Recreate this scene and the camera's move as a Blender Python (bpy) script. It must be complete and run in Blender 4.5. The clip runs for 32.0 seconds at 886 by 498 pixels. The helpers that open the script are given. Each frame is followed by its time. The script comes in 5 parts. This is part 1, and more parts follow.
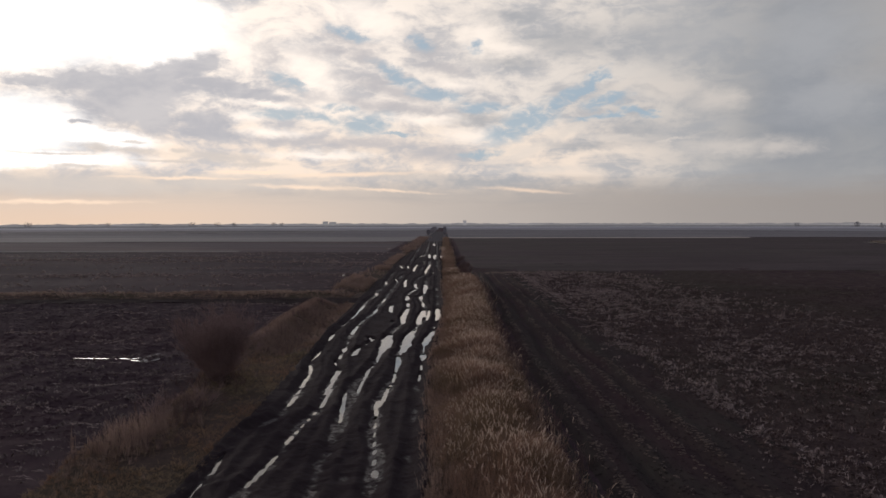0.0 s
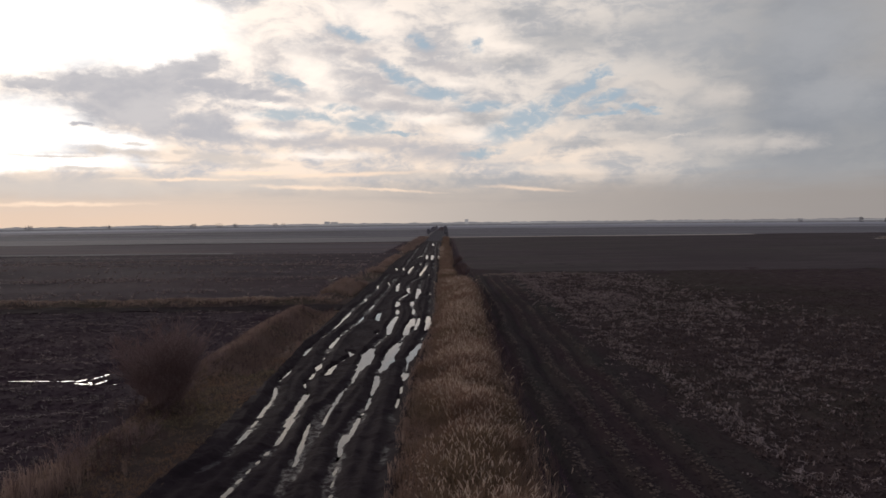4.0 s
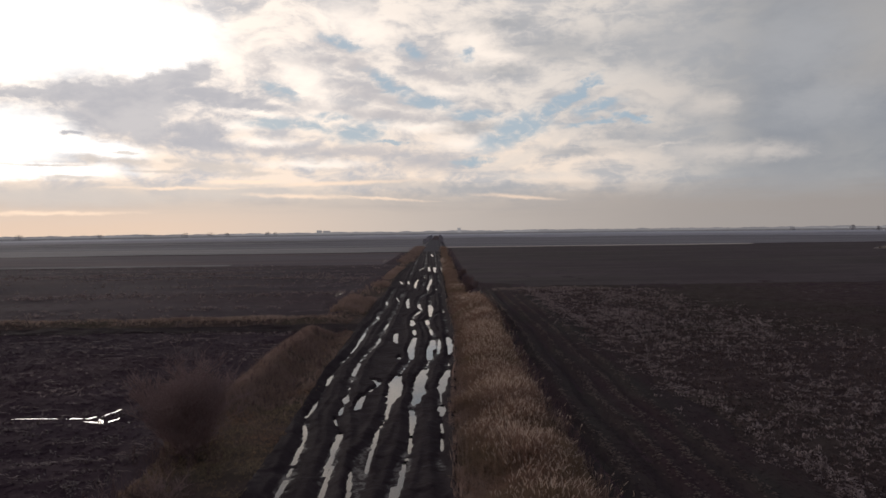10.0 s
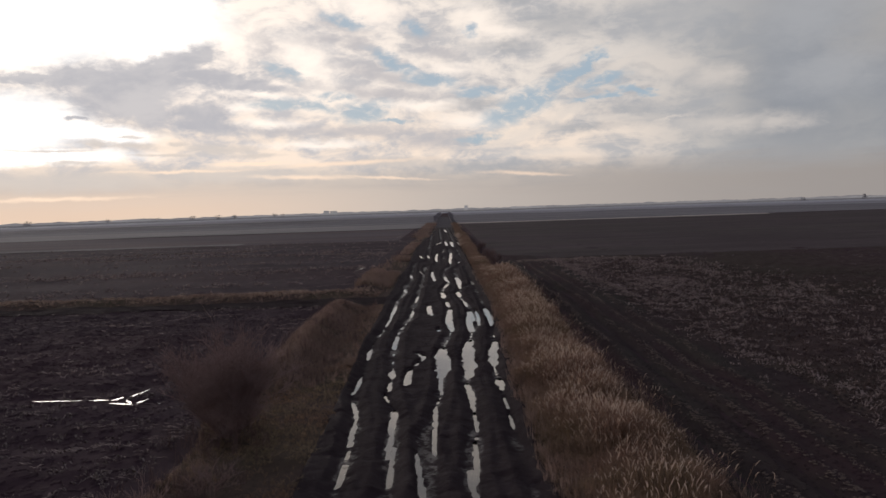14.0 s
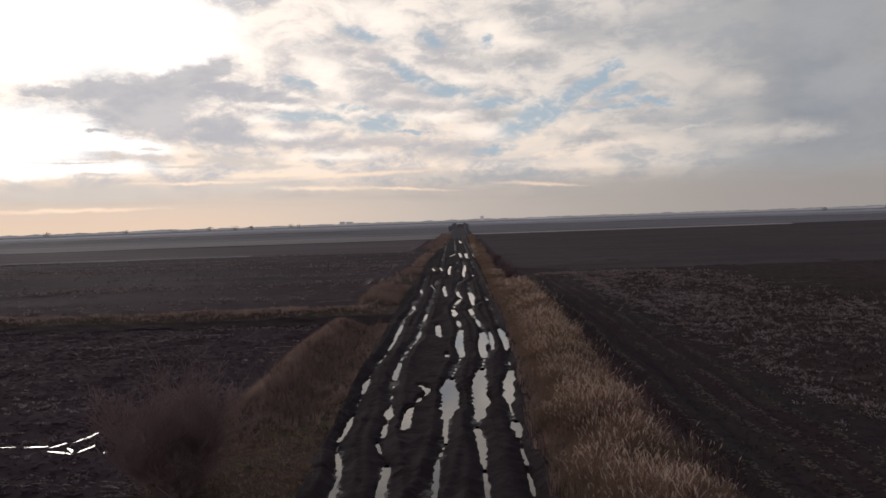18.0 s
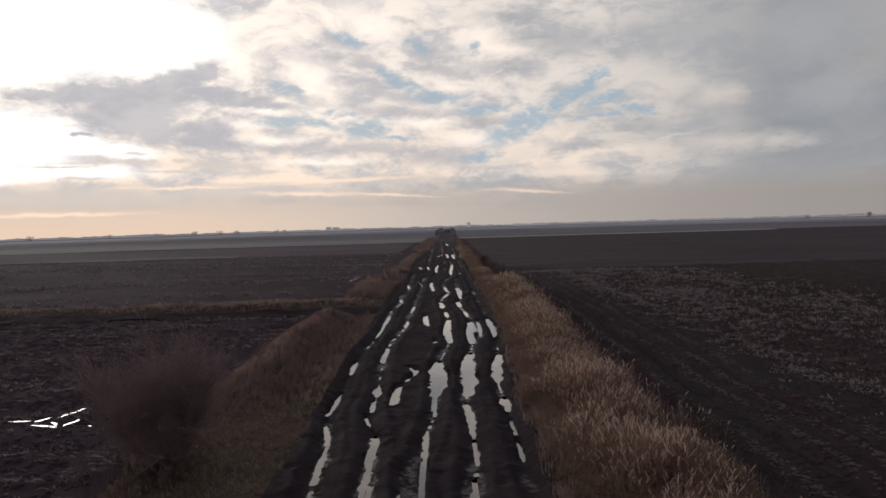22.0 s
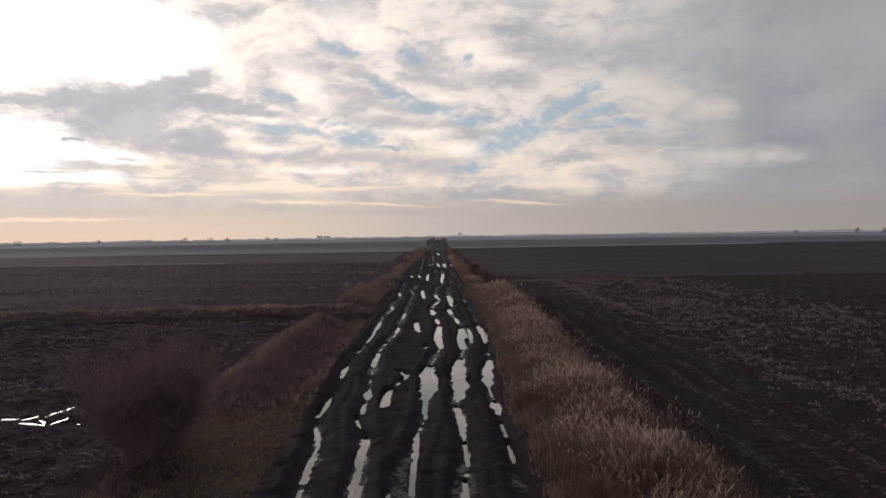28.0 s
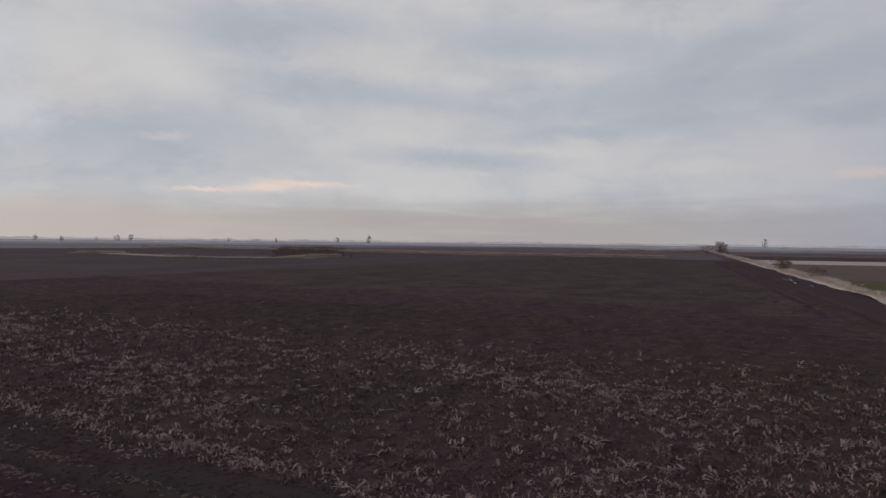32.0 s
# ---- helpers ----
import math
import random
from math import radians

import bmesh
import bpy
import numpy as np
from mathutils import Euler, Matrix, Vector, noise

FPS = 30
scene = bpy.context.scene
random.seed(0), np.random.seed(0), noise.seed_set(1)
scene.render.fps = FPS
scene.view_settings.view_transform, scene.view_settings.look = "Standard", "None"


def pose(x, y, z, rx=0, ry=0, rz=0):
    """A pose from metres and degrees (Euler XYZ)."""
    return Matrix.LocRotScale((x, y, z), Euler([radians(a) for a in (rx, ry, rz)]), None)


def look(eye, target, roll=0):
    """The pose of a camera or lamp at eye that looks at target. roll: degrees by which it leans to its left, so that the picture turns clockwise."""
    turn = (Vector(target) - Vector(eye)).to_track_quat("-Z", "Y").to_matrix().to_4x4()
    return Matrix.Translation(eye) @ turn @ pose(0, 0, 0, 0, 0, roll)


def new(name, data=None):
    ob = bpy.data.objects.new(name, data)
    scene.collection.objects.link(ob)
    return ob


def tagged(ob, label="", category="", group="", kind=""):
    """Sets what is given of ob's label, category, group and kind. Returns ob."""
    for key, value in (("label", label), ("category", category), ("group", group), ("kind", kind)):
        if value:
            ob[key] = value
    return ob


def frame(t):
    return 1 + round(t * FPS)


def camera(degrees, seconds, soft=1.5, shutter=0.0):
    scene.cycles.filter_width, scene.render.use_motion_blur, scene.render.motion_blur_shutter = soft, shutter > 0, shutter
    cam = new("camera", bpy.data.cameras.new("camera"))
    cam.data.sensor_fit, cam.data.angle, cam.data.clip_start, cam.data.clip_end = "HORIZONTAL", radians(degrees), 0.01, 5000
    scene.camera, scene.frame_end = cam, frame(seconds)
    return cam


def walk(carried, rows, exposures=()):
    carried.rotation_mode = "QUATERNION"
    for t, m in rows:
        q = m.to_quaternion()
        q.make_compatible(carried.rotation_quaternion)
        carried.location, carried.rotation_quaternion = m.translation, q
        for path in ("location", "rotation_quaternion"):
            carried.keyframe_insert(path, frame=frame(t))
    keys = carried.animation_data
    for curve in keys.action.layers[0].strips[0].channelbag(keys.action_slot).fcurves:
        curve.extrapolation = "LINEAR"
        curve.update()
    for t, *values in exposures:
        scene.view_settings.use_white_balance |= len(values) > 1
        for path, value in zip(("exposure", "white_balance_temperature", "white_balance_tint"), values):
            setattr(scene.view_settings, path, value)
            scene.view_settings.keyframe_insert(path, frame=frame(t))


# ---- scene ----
cam = camera(62, 32.0, soft=1.6)
# seconds, place, heading clockwise from the road, tilt up, lean
PATH = [(0, 2.44, -13.94, 6.82, 0.54, -2.15, -0.11), (0.5, 2.66, -13.41, 6.83, 0.28, -2.17, -0.33), (1, 2.75, -13.01, 6.88, 0.45, -2.21, -0.40),
    (1.5, 2.85, -12.52, 6.93, 0.80, -2.25, -0.46), (2, 3.01, -12.14, 6.94, 0.92, -2.25, -0.62), (2.5, 3.08, -11.64, 6.95, 1.12, -2.23, -0.66),
    (3, 3.23, -11.10, 6.92, 1.03, -2.22, -0.75), (3.5, 3.29, -10.40, 6.89, 0.60, -2.23, -0.77), (5.5, 3.70, -7.92, 7.13, -0.07, -2.13, -0.38),
    (6, 3.86, -7.26, 7.14, -1.51, -2.00, -1.10), (6.5, 3.88, -6.91, 7.23, -2.07, -2.10, -0.94), (7, 3.62, -6.89, 7.22, -1.00, -2.06, -0.46),
    (7.5, 3.28, -7.09, 7.31, 0.51, -2.01, 0.06), (8, 2.84, -7.29, 7.34, 1.53, -1.84, 0.08), (8.5, 2.37, -7.36, 7.41, 2.13, -1.74, 0.09),
    (9, 1.96, -7.27, 7.45, 2.06, -1.65, -0.08), (9.5, 1.69, -7.27, 7.52, 1.33, -1.66, -0.68), (10, 1.38, -7.35, 7.52, 0.99, -1.58, -0.76),
    (10.5, 0.93, -7.51, 7.49, 2.03, -1.68, -0.57), (11, 0.39, -7.60, 7.42, 3.63, -1.79, -0.25), (11.5, 0.02, -7.57, 7.33, 3.89, -2.14, -0.79),
    (12, -0.15, -7.23, 7.18, 2.48, -2.33, -1.42), (12.5, -0.29, -6.67, 7.04, 1.04, -2.52, -1.78), (13, -0.39, -5.95, 6.88, 0.57, -2.74, -1.90),
    (13.5, -0.50, -5.21, 6.79, 0.63, -3.00, -1.81), (14, -0.44, -4.41, 6.72, 0.41, -3.26, -1.92), (14.5, -0.46, -3.44, 6.63, 0.19, -3.39, -2.09),
    (15, -0.43, -2.46, 6.64, -0.15, -3.45, -2.16), (15.5, -0.28, -1.44, 6.61, -1.01, -3.21, -2.34), (17.5, -0.04, 0.16, 6.76, -1.35, -2.62, -2.15),
    (18, -0.05, 0.19, 6.64, -0.81, -2.39, -2.00), (18.5, -0.02, 0.24, 6.49, -0.76, -2.18, -1.92), (19, -0.03, 0.11, 6.39, -0.42, -1.98, -1.75),
    (19.5, -0.03, 0.03, 6.29, 0.14, -1.86, -1.64), (20, -0.00, 0.00, 6.20, 0.30, -1.80, -1.60), (20.5, -0.03, 0.07, 6.06, -0.02, -1.82, -1.67),
    (21, -0.07, 0.06, 5.91, -0.36, -1.85, -1.68), (21.5, -0.08, 0.12, 5.77, -0.28, -1.93, -1.71), (22, -0.18, 0.17, 5.66, 0.26, -1.93, -1.69),
    (22.5, -0.21, 0.27, 5.61, 0.37, -1.98, -1.57), (23, -0.17, 0.23, 5.59, 0.22, -2.06, -1.62), (23.5, -0.13, 0.19, 5.52, 0.41, -2.10, -1.74),
    (24, -0.11, 0.15, 5.49, 0.41, -2.06, -1.74), (24.5, -0.14, 0.06, 5.47, 0.42, -2.05, -1.68), (26.5, -0.17, 0.26, 5.44, 0.09, -1.58, -1.02),
    (27, -0.22, 0.25, 5.40, -0.28, -1.41, -0.75), (27.5, -0.21, 0.16, 5.40, 0.27, -1.25, -0.87), (28, -0.24, 0.07, 5.44, 0.98, -1.15, -0.91),
    (28.5, -0.28, -0.24, 5.51, 3.97, -1.28, -0.80), (29, -0.21, -1.04, 5.67, 10.49, -1.38, -0.99), (29.5, -0.37, -1.51, 5.83, 19.89, -1.40, -0.31),
    (30, -0.48, -1.01, 5.73, 31.10, -1.42, -0.15), (30.5, 0.05, -0.71, 5.73, 42.49, -1.34, -0.12), (31, 0.36, -0.08, 5.58, 52.24, -1.15, 0.53),
    (31.5, 0.55, 0.01, 5.44, 57.44, -0.92, 0.72), (32, 0.62, 0.10, 5.30, 59.24, -0.73, 0.66)]
walk(cam, [(t, pose(x, y, z, 90 + tilt, 0, -turn) @ pose(0, 0, 0, 0, 0, lean)) for t, x, y, z, turn, tilt, lean in PATH],
     exposures=[(0.0, 0.0), (28.5, 0.0), (29.5, 0.03), (31.0, 0.41), (32.0, 0.60)])

# ---- sky and sun ----
SUN_TURN, SUN_UP = -29.0, 11.0


class Graph:
    """Short-hand for building a node tree."""

    def __init__(self, tree):
        self.tree = tree

    def node(self, kind, values=(), **settings):
        n = self.tree.nodes.new(kind)
        for key, value in settings.items():
            setattr(n, key, value)
        for slot, value in values:
            if isinstance(value, bpy.types.NodeSocket):
                self.tree.links.new(value, n.inputs[slot])
            else:
                n.inputs[slot].default_value = value
        return n

    def math(self, what, a, b=0.0, c=0.0, clamp=False):
        return self.node("ShaderNodeMath", [(0, a), (1, b), (2, c)], operation=what, use_clamp=clamp).outputs[0]

    def vec(self, what, a, b=(0, 0, 0), scale=0.06):
        return self.node("ShaderNodeVectorMath", [(0, a), (1, b), (3, scale)], operation=what)

    def ramp01(self, value, low, high, to_low=0.0, to_high=1.0):
        return self.node("ShaderNodeMapRange", [(0, value), (1, low), (2, high), (3, to_low), (4, to_high)], interpolation_type="SMOOTHSTEP").outputs[0]

    def mix(self, factor, a, b):
        n = self.node("ShaderNodeMix", data_type="RGBA")
        for slot, value in ((0, factor), (6, a), (7, b)):
            if isinstance(value, bpy.types.NodeSocket):
                self.tree.links.new(value, n.inputs[slot])
            else:
                n.inputs[slot].default_value = (*value, 1) if isinstance(value, tuple) and len(value) == 3 else value
        return n.outputs[2]

    def noise(self, where, scale, detail=4.0, rough=0.55, distortion=0.0):
        return self.node("ShaderNodeTexNoise", [("Vector", where), ("Scale", scale), ("Detail", detail), ("Roughness", rough), ("Distortion", distortion)])


# clouds: bearing, height, half length, half height (degrees), lean
DARK = [
    (-28.1, 9.5, 2, 0.33, 0), (-25, 9.7, 2.7, 0.84, -4), (-22.1, 9.1, 3.2, 1.48, 0), (-22.7, 8.1, 2.8, 1.1, 8), (-20.9, 7.6, 1.6, 1.27, 20),
    (-19.8, 10.6, 2.3, 0.78, -20), (-17.5, 11.3, 1.6, 0.63, -25), (-16.3, 10, 2.2, 0.48, 5), (-17.4, 7.4, 2, 0.65, 0), (-16.7, 6.4, 2.2, 0.57, 5),
    (-13.9, 9.4, 2, 0.41, 5), (-25.5, 6.9, 0.6, 0.15, 0), (-20.6, 9.8, 2.7, 0.98, 0)]
STREAK = [
    (-24.3, 5.3, 1, 0.31, 0), (-22.3, 5.7, 0.7, 0.12, 0), (-21.9, 5.1, 1.7, 0.2, 3), (-27.3, 4.7, 2.7, 0.1, 0), (-25.8, 3.9, 2.1, 0.16, 0),
    (-18.9, 5.2, 0.8, 0.16, 0), (-16.1, 4.8, 3, 0.41, 2), (-19.7, 4.4, 2.3, 0.12, 0), (-13.3, 4.3, 1.9, 0.21, 0), (-26, 2.6, 8.1, 0.74, 0),
    (-15, 2.9, 6.5, 0.59, 0), (-3.5, 3.6, 3.9, 0.43, 0)]
SHADE = [
    (-3.3, 10, 3.3, 0.59, 15), (-5, 12.1, 2.2, 0.49, 30), (-6.6, 13.8, 1.9, 0.64, 15), (-1, 13.2, 1.2, 0.73, 40), (-8.4, 12.7, 2.1, 0.36, 0),
    (-2.9, 8.7, 4.1, 0.38, 5), (-10.2, 9.9, 2.5, 0.41, 20), (-12.6, 12.3, 0.7, 0.8, -60), (0.7, 11.6, 1.7, 0.41, 10), (-5.6, 5.9, 4.8, 0.43, 3),
    (0, 5.2, 2.6, 0.6, 0), (-11.6, 6, 2.1, 0.29, 5)]
SHADEB = [
    (15.5, 6.7, 2.6, 0.83, 0), (10.2, 13.5, 3.8, 1.12, 5), (5.5, 12, 2.4, 0.49, 5), (16.3, 9.7, 1, 0.2, 20), (3.2, 7.8, 2, 0.42, 0),
    (19.8, 6.9, 1.5, 0.4, -10), (26.6, 12.2, 3.1, 2.21, 0), (27.9, 8.3, 3.1, 1.5, -5), (11.7, 5.7, 2.5, 0.34, 0), (6, 15.3, 2.6, 0.56, 0),
    (17.6, 13.2, 4.8, 1.55, 0), (3.5, 3.1, 4.8, 0.39, 0)]
BLUE = [
    (-5.4, 7.4, 1.8, 0.72, -3), (-9, 7.9, 1.8, 0.38, 10), (-12.1, 8, 1.7, 0.33, 0), (-7.7, 8.6, 1.1, 0.21, 0), (-11.2, 10.4, 1.3, 0.37, 20),
    (-6.5, 14, 1.5, 0.36, 15), (-3.1, 11.1, 1.6, 0.46, 25), (-0.1, 9.7, 1.8, 0.42, 10), (-1.2, 13.5, 0.8, 0.53, 30), (3, 13.2, 0.6, 0.41, 0)]
BLUEB = [
    (3.6, 8.6, 1.3, 0.3, 0), (6.8, 7.5, 2.2, 0.76, -22), (9.5, 8.9, 2.5, 0.42, -32), (11.6, 10.1, 1.5, 0.25, -40), (12.9, 9, 1.2, 0.33, -10),
    (12.6, 7.9, 1.5, 0.17, -8), (15.4, 8.2, 1, 0.2, 15), (3.6, 5.2, 1, 0.26, -10), (-3, 6.7, 1, 0.15, 0)]
CREAM = [
    (-9.5, 11.3, 2.5, 1.39, 38), (-5.3, 15.3, 3, 1.43, 20), (3.6, 13.8, 1.6, 1.78, 0), (5.1, 13, 2.2, 0.49, 0), (-12.4, 6.6, 2.5, 0.38, 0),
    (-9.1, 5, 3.8, 0.34, 0), (3.1, 6.5, 2.6, 0.68, 0), (1.5, 10.4, 2, 0.42, 0), (-14.4, 7.8, 1.6, 0.41, 0), (-0.8, 7.8, 3.1, 0.38, 0),
    (-12.7, 8.7, 2.5, 0.29, 5), (-15.4, 12.7, 2.4, 1.58, 0)]
CREAMB = [
    (6.6, 5.2, 2.6, 0.56, -15), (10.5, 6.9, 3, 0.46, -22), (13.7, 9.9, 2.3, 0.37, -25), (17.5, 9.8, 2.6, 0.88, 5), (20.7, 8.8, 2.1, 0.79, 0),
    (21.7, 5.3, 3.8, 0.64, 0), (14.9, 8.6, 1.8, 0.2, -5), (17.7, 6, 1.4, 0.1, -3), (8.3, 4, 3.4, 0.34, 0), (13.4, 6.3, 2.5, 0.25, 0),
    (10.1, 8.3, 1.7, 0.17, -35), (25.1, 5.1, 2.2, 0.55, 0)]
PEACHW = [
    (-10, 2.6, 3.8, 0.17, 2), (-6.6, 3.6, 5.2, 0.17, -2), (-27.5, 1.4, 5.1, 0.15, 0), (-3.6, 2.4, 3.5, 0.11, 4), (6.9, 2.4, 3, 0.13, 4),
    (-13.7, 3.7, 2.9, 0.17, 0), (-19, 3.2, 4.3, 0.12, 0)]
GLOW = [
    (-29.5, 14.5, 9.6, 3.6, 0), (-20.5, 13.4, 4.2, 2.0, -12), (-30.2, 6.3, 4.4, 1.75, -5), (-25.0, 6.0, 3.6, 0.6, 5), (-29, 4.3, 6.2, 0.5, 0)]
VEIL = [(26.5, 9.0, 3.6, 7.0, 5), (36.9, 7.6, 11.4, 2.6, 0), (55.5, 10.5, 13.2, 1.8, 8), (74.8, 10.7, 11.4, 2.6, -6),
    (86.1, 11.9, 8.8, 2.2, -8), (66.3, 14.7, 13.2, 1.8, 5), (46.9, 15.1, 11.0, 2.2, 0), (74.8, 9.1, 7.0, 1.1, -4),
    (81.4, 14.3, 6.1, 1.6, -5), (87.9, 8.8, 4.4, 1.1, 0), (70.0, 8.2, 9.0, 0.9, -3), (61.0, 6.2, 8.0, 0.8, 2)]
PEACH = [(45.7, 3.8, 3.1, 0.4, -3), (48.6, 4.1, 3.5, 0.3, 0), (41.2, 3.5, 2.6, 0.2, 0), (89.4, 4.9, 2.6, 0.4, 0)]
PALE_EAST = [(87.9, 5.4, 5.3, 0.9, 0), (80.7, 5.6, 6.6, 0.7, 0), (52.8, 13.8, 7.0, 1.8, 0), (32.2, 10.0, 4.8, 1.8, 0),
    (38.5, 7.3, 2.0, 0.3, 0), (69.5, 7.6, 1.8, 0.4, 5), (62.3, 5.0, 1.0, 0.15, 0), (57.0, 9.3, 6.0, 1.0, 4)]


def make_sky():
    world = bpy.data.worlds.new("winter_sky")
    scene.world = world
    world.use_nodes = True
    g = Graph(world.node_tree)
    world.node_tree.nodes.clear()
    way = g.node("ShaderNodeTexCoord").outputs["Generated"]
    xyz = g.node("ShaderNodeSeparateXYZ", [(0, way)]).outputs
    deg = 180 / math.pi
    az = g.math("MULTIPLY", g.math("ARCTAN2", xyz[0], xyz[1]), deg)
    el = g.math("MULTIPLY", g.math("ARCSINE", xyz[2]), deg)
    # noise in bearing and height, flattened
    flat = g.node("ShaderNodeCombineXYZ", [(0, az), (1, g.math("MULTIPLY", el, 2.0)), (2, 0.0)]).outputs[0]
    torn_xyz = g.node("ShaderNodeSeparateColor", [(0, g.noise(flat, 0.55, 6.0, 0.62, 0.2).outputs["Color"])]).outputs
    big = g.noise(flat, 0.06, 3.0, 0.5)
    fleece = g.noise(flat, 0.21, 8.0, 0.60, 0.35).outputs[0]
    fine = g.noise(flat, 0.75, 7.0, 0.62, 0.6).outputs[0]
    streak = g.noise(g.node("ShaderNodeCombineXYZ", [(0, g.math("MULTIPLY", az, 0.28)), (1, g.math("MULTIPLY", el, 3.2)), (2, 4.0)]).outputs[0], 0.30, 6.0, 0.6, 0.4).outputs[0]
    # wisps combed upwards to the right
    combed = g.node("ShaderNodeMapping", [("Vector", flat), ("Rotation", (0, 0, radians(-38))), ("Scale", (0.22, 1.5, 1))]).outputs[0]
    comb = g.noise(combed, 0.55, 6.0, 0.6, 0.5).outputs[0]
    az_w = g.math("ADD", az, g.math("MULTIPLY", g.math("SUBTRACT", torn_xyz[0], 0.5), 3.2))
    el_w = g.math("ADD", el, g.math("MULTIPLY", g.math("SUBTRACT", torn_xyz[1], 0.5), 1.2))
    spot = g.node("ShaderNodeCombineXYZ", [(0, az_w), (1, el_w), (2, 0.0)]).outputs[0]
    ragged = g.math("MULTIPLY", g.math("SUBTRACT", fine, 0.5), 0.9)

    def lay(under, amount, mask, colour):
        return g.mix(g.math("MULTIPLY", mask, amount), under, colour)

    calm = g.node("ShaderNodeCombineXYZ", [(0, az_w), (1, g.math("ADD", el, g.math("MULTIPLY", g.math("SUBTRACT", torn_xyz[2], 0.5), 0.45))), (2, 0.0)]).outputs[0]
    last = [0.0]

    def patches(rows, core=0.35, edge=1.25, rag=True, field=None):
        """One mask over a list of clouds, worked out after the list before it."""
        least, field = None, g.vec("ADD", field or spot, g.node("ShaderNodeCombineXYZ", [(0, last[0])]).outputs[0]).outputs[0]
        for a, e, long, high, lean in rows:
            p = g.node("ShaderNodeMapping", [("Vector", field), ("Location", (a, e, 0)), ("Rotation", (0, 0, radians(-lean))), ("Scale", (long * 1.2, high * 1.2, 1))], vector_type="TEXTURE").outputs[0]
            d = g.vec("LENGTH", p).outputs["Value"]
            least = d if least is None else g.math("MINIMUM", least, d)
        last[0] = g.math("MULTIPLY", least, 1e-7)
        return g.ramp01(g.math("ADD", least, ragged) if rag else least, edge, core)

    sun_way = (math.sin(radians(SUN_TURN)) * math.cos(radians(SUN_UP)), math.cos(radians(SUN_TURN)) * math.cos(radians(SUN_UP)), math.sin(radians(SUN_UP)))
    away = g.math("MULTIPLY", g.math("ARCCOSINE", g.vec("DOT_PRODUCT", g.vec("NORMALIZE", way).outputs[0], sun_way).outputs["Value"]), deg)
    wide = g.ramp01(away, 62.0, 10.0)
    open_part = g.math("MULTIPLY", g.ramp01(az, 28.0, 14.0), g.ramp01(el, 1.0, 4.0))
    # thick even cover to the east, broken fleece towards the sun
    dull = g.mix(g.ramp01(big.outputs[0], 0.30, 0.70), (0.275, 0.290, 0.318), (0.385, 0.378, 0.382))
    dull = lay(dull, 0.4, g.ramp01(fleece, 0.38, 0.62), (0.405, 0.398, 0.397))
    dull = lay(dull, 0.18, g.ramp01(streak, 0.40, 0.70), (0.385, 0.385, 0.39))
    shade = g.mix(wide, (0.43, 0.432, 0.445), (0.60, 0.575, 0.585))
    cream = g.mix(wide, (0.52, 0.50, 0.485), (1.12, 0.985, 0.875))
    cream = lay(cream, 0.8, g.math("MULTIPLY", g.ramp01(el, 9.5, 5.0), g.ramp01(az, 24.0, 5.0)), (0.98, 0.80, 0.655))
    broken = g.mix(g.ramp01(fleece, 0.40, 0.60), shade, cream)
    broken = lay(broken, 0.40, g.ramp01(fine, 0.46, 0.64), cream)
    broken = lay(broken, 0.35, g.math("MULTIPLY", g.ramp01(comb, 0.46, 0.66), g.ramp01(az, -8.0, 8.0)), cream)
    cloud = g.mix(open_part, dull, broken)
    cloud = lay(cloud, 0.7, patches(VEIL, 0.0, rag=False), g.mix(wide, (0.25, 0.272, 0.315), (0.36, 0.365, 0.38)))
    cloud = lay(cloud, 0.4, patches(PALE_EAST, 0.1), (0.42, 0.395, 0.38))
    # the low band of haze
    low = g.ramp01(g.math("ADD", el, g.math("MULTIPLY", g.math("SUBTRACT", streak, 0.5), 2.6)), 3.9, 1.2)
    haze_low = g.mix(g.ramp01(az, 32.0, -22.0), (0.335, 0.300, 0.282), (0.72, 0.62, 0.545))
    haze_low = lay(haze_low, 0.9, g.ramp01(az, 30.0, 62.0), (0.252, 0.236, 0.232))
    haze_low = lay(haze_low, 0.7, g.math("MULTIPLY", g.ramp01(el, 3.2, 0.0), g.ramp01(az, 4.0, -26.0)), (0.98, 0.69, 0.49))
    haze_low = lay(haze_low, 0.25, g.ramp01(streak, 0.45, 0.68), g.mix(g.ramp01(az, 20.0, -25.0), (0.36, 0.328, 0.312), (0.86, 0.68, 0.56)))
    cloud = lay(cloud, 0.88, low, haze_low)
    # shaded cloud, bright edges, gaps and streaks
    soft = g.ramp01(fine, 0.02, 0.40)
    cloud = lay(cloud, 0.85, g.math("MULTIPLY", patches(SHADE, 0.1, 1.6), soft), g.mix(wide, (0.42, 0.41, 0.43), (0.565, 0.535, 0.545)))
    cloud = lay(cloud, 0.75, g.math("MULTIPLY", patches(SHADEB, 0.0, 1.6), soft), (0.40, 0.405, 0.425))
    cloud = lay(cloud, 0.85, patches(CREAM, 0.0, 1.35), g.mix(wide, (0.80, 0.71, 0.64), (1.20, 1.065, 0.95)))
    cloud = lay(cloud, 0.75, patches(CREAMB, 0.0, 1.35), g.mix(wide, (0.62, 0.57, 0.535), (0.92, 0.81, 0.715)))
    cloud = g.mix(patches(GLOW, 0.05, 1.45, rag=False), cloud, (1.6, 1.55, 1.50))
    cloud = lay(cloud, 0.92, patches(DARK, 0.55, 1.35), g.mix(g.ramp01(fleece, 0.4, 0.66), (0.505, 0.495, 0.525), (0.59, 0.57, 0.585)))
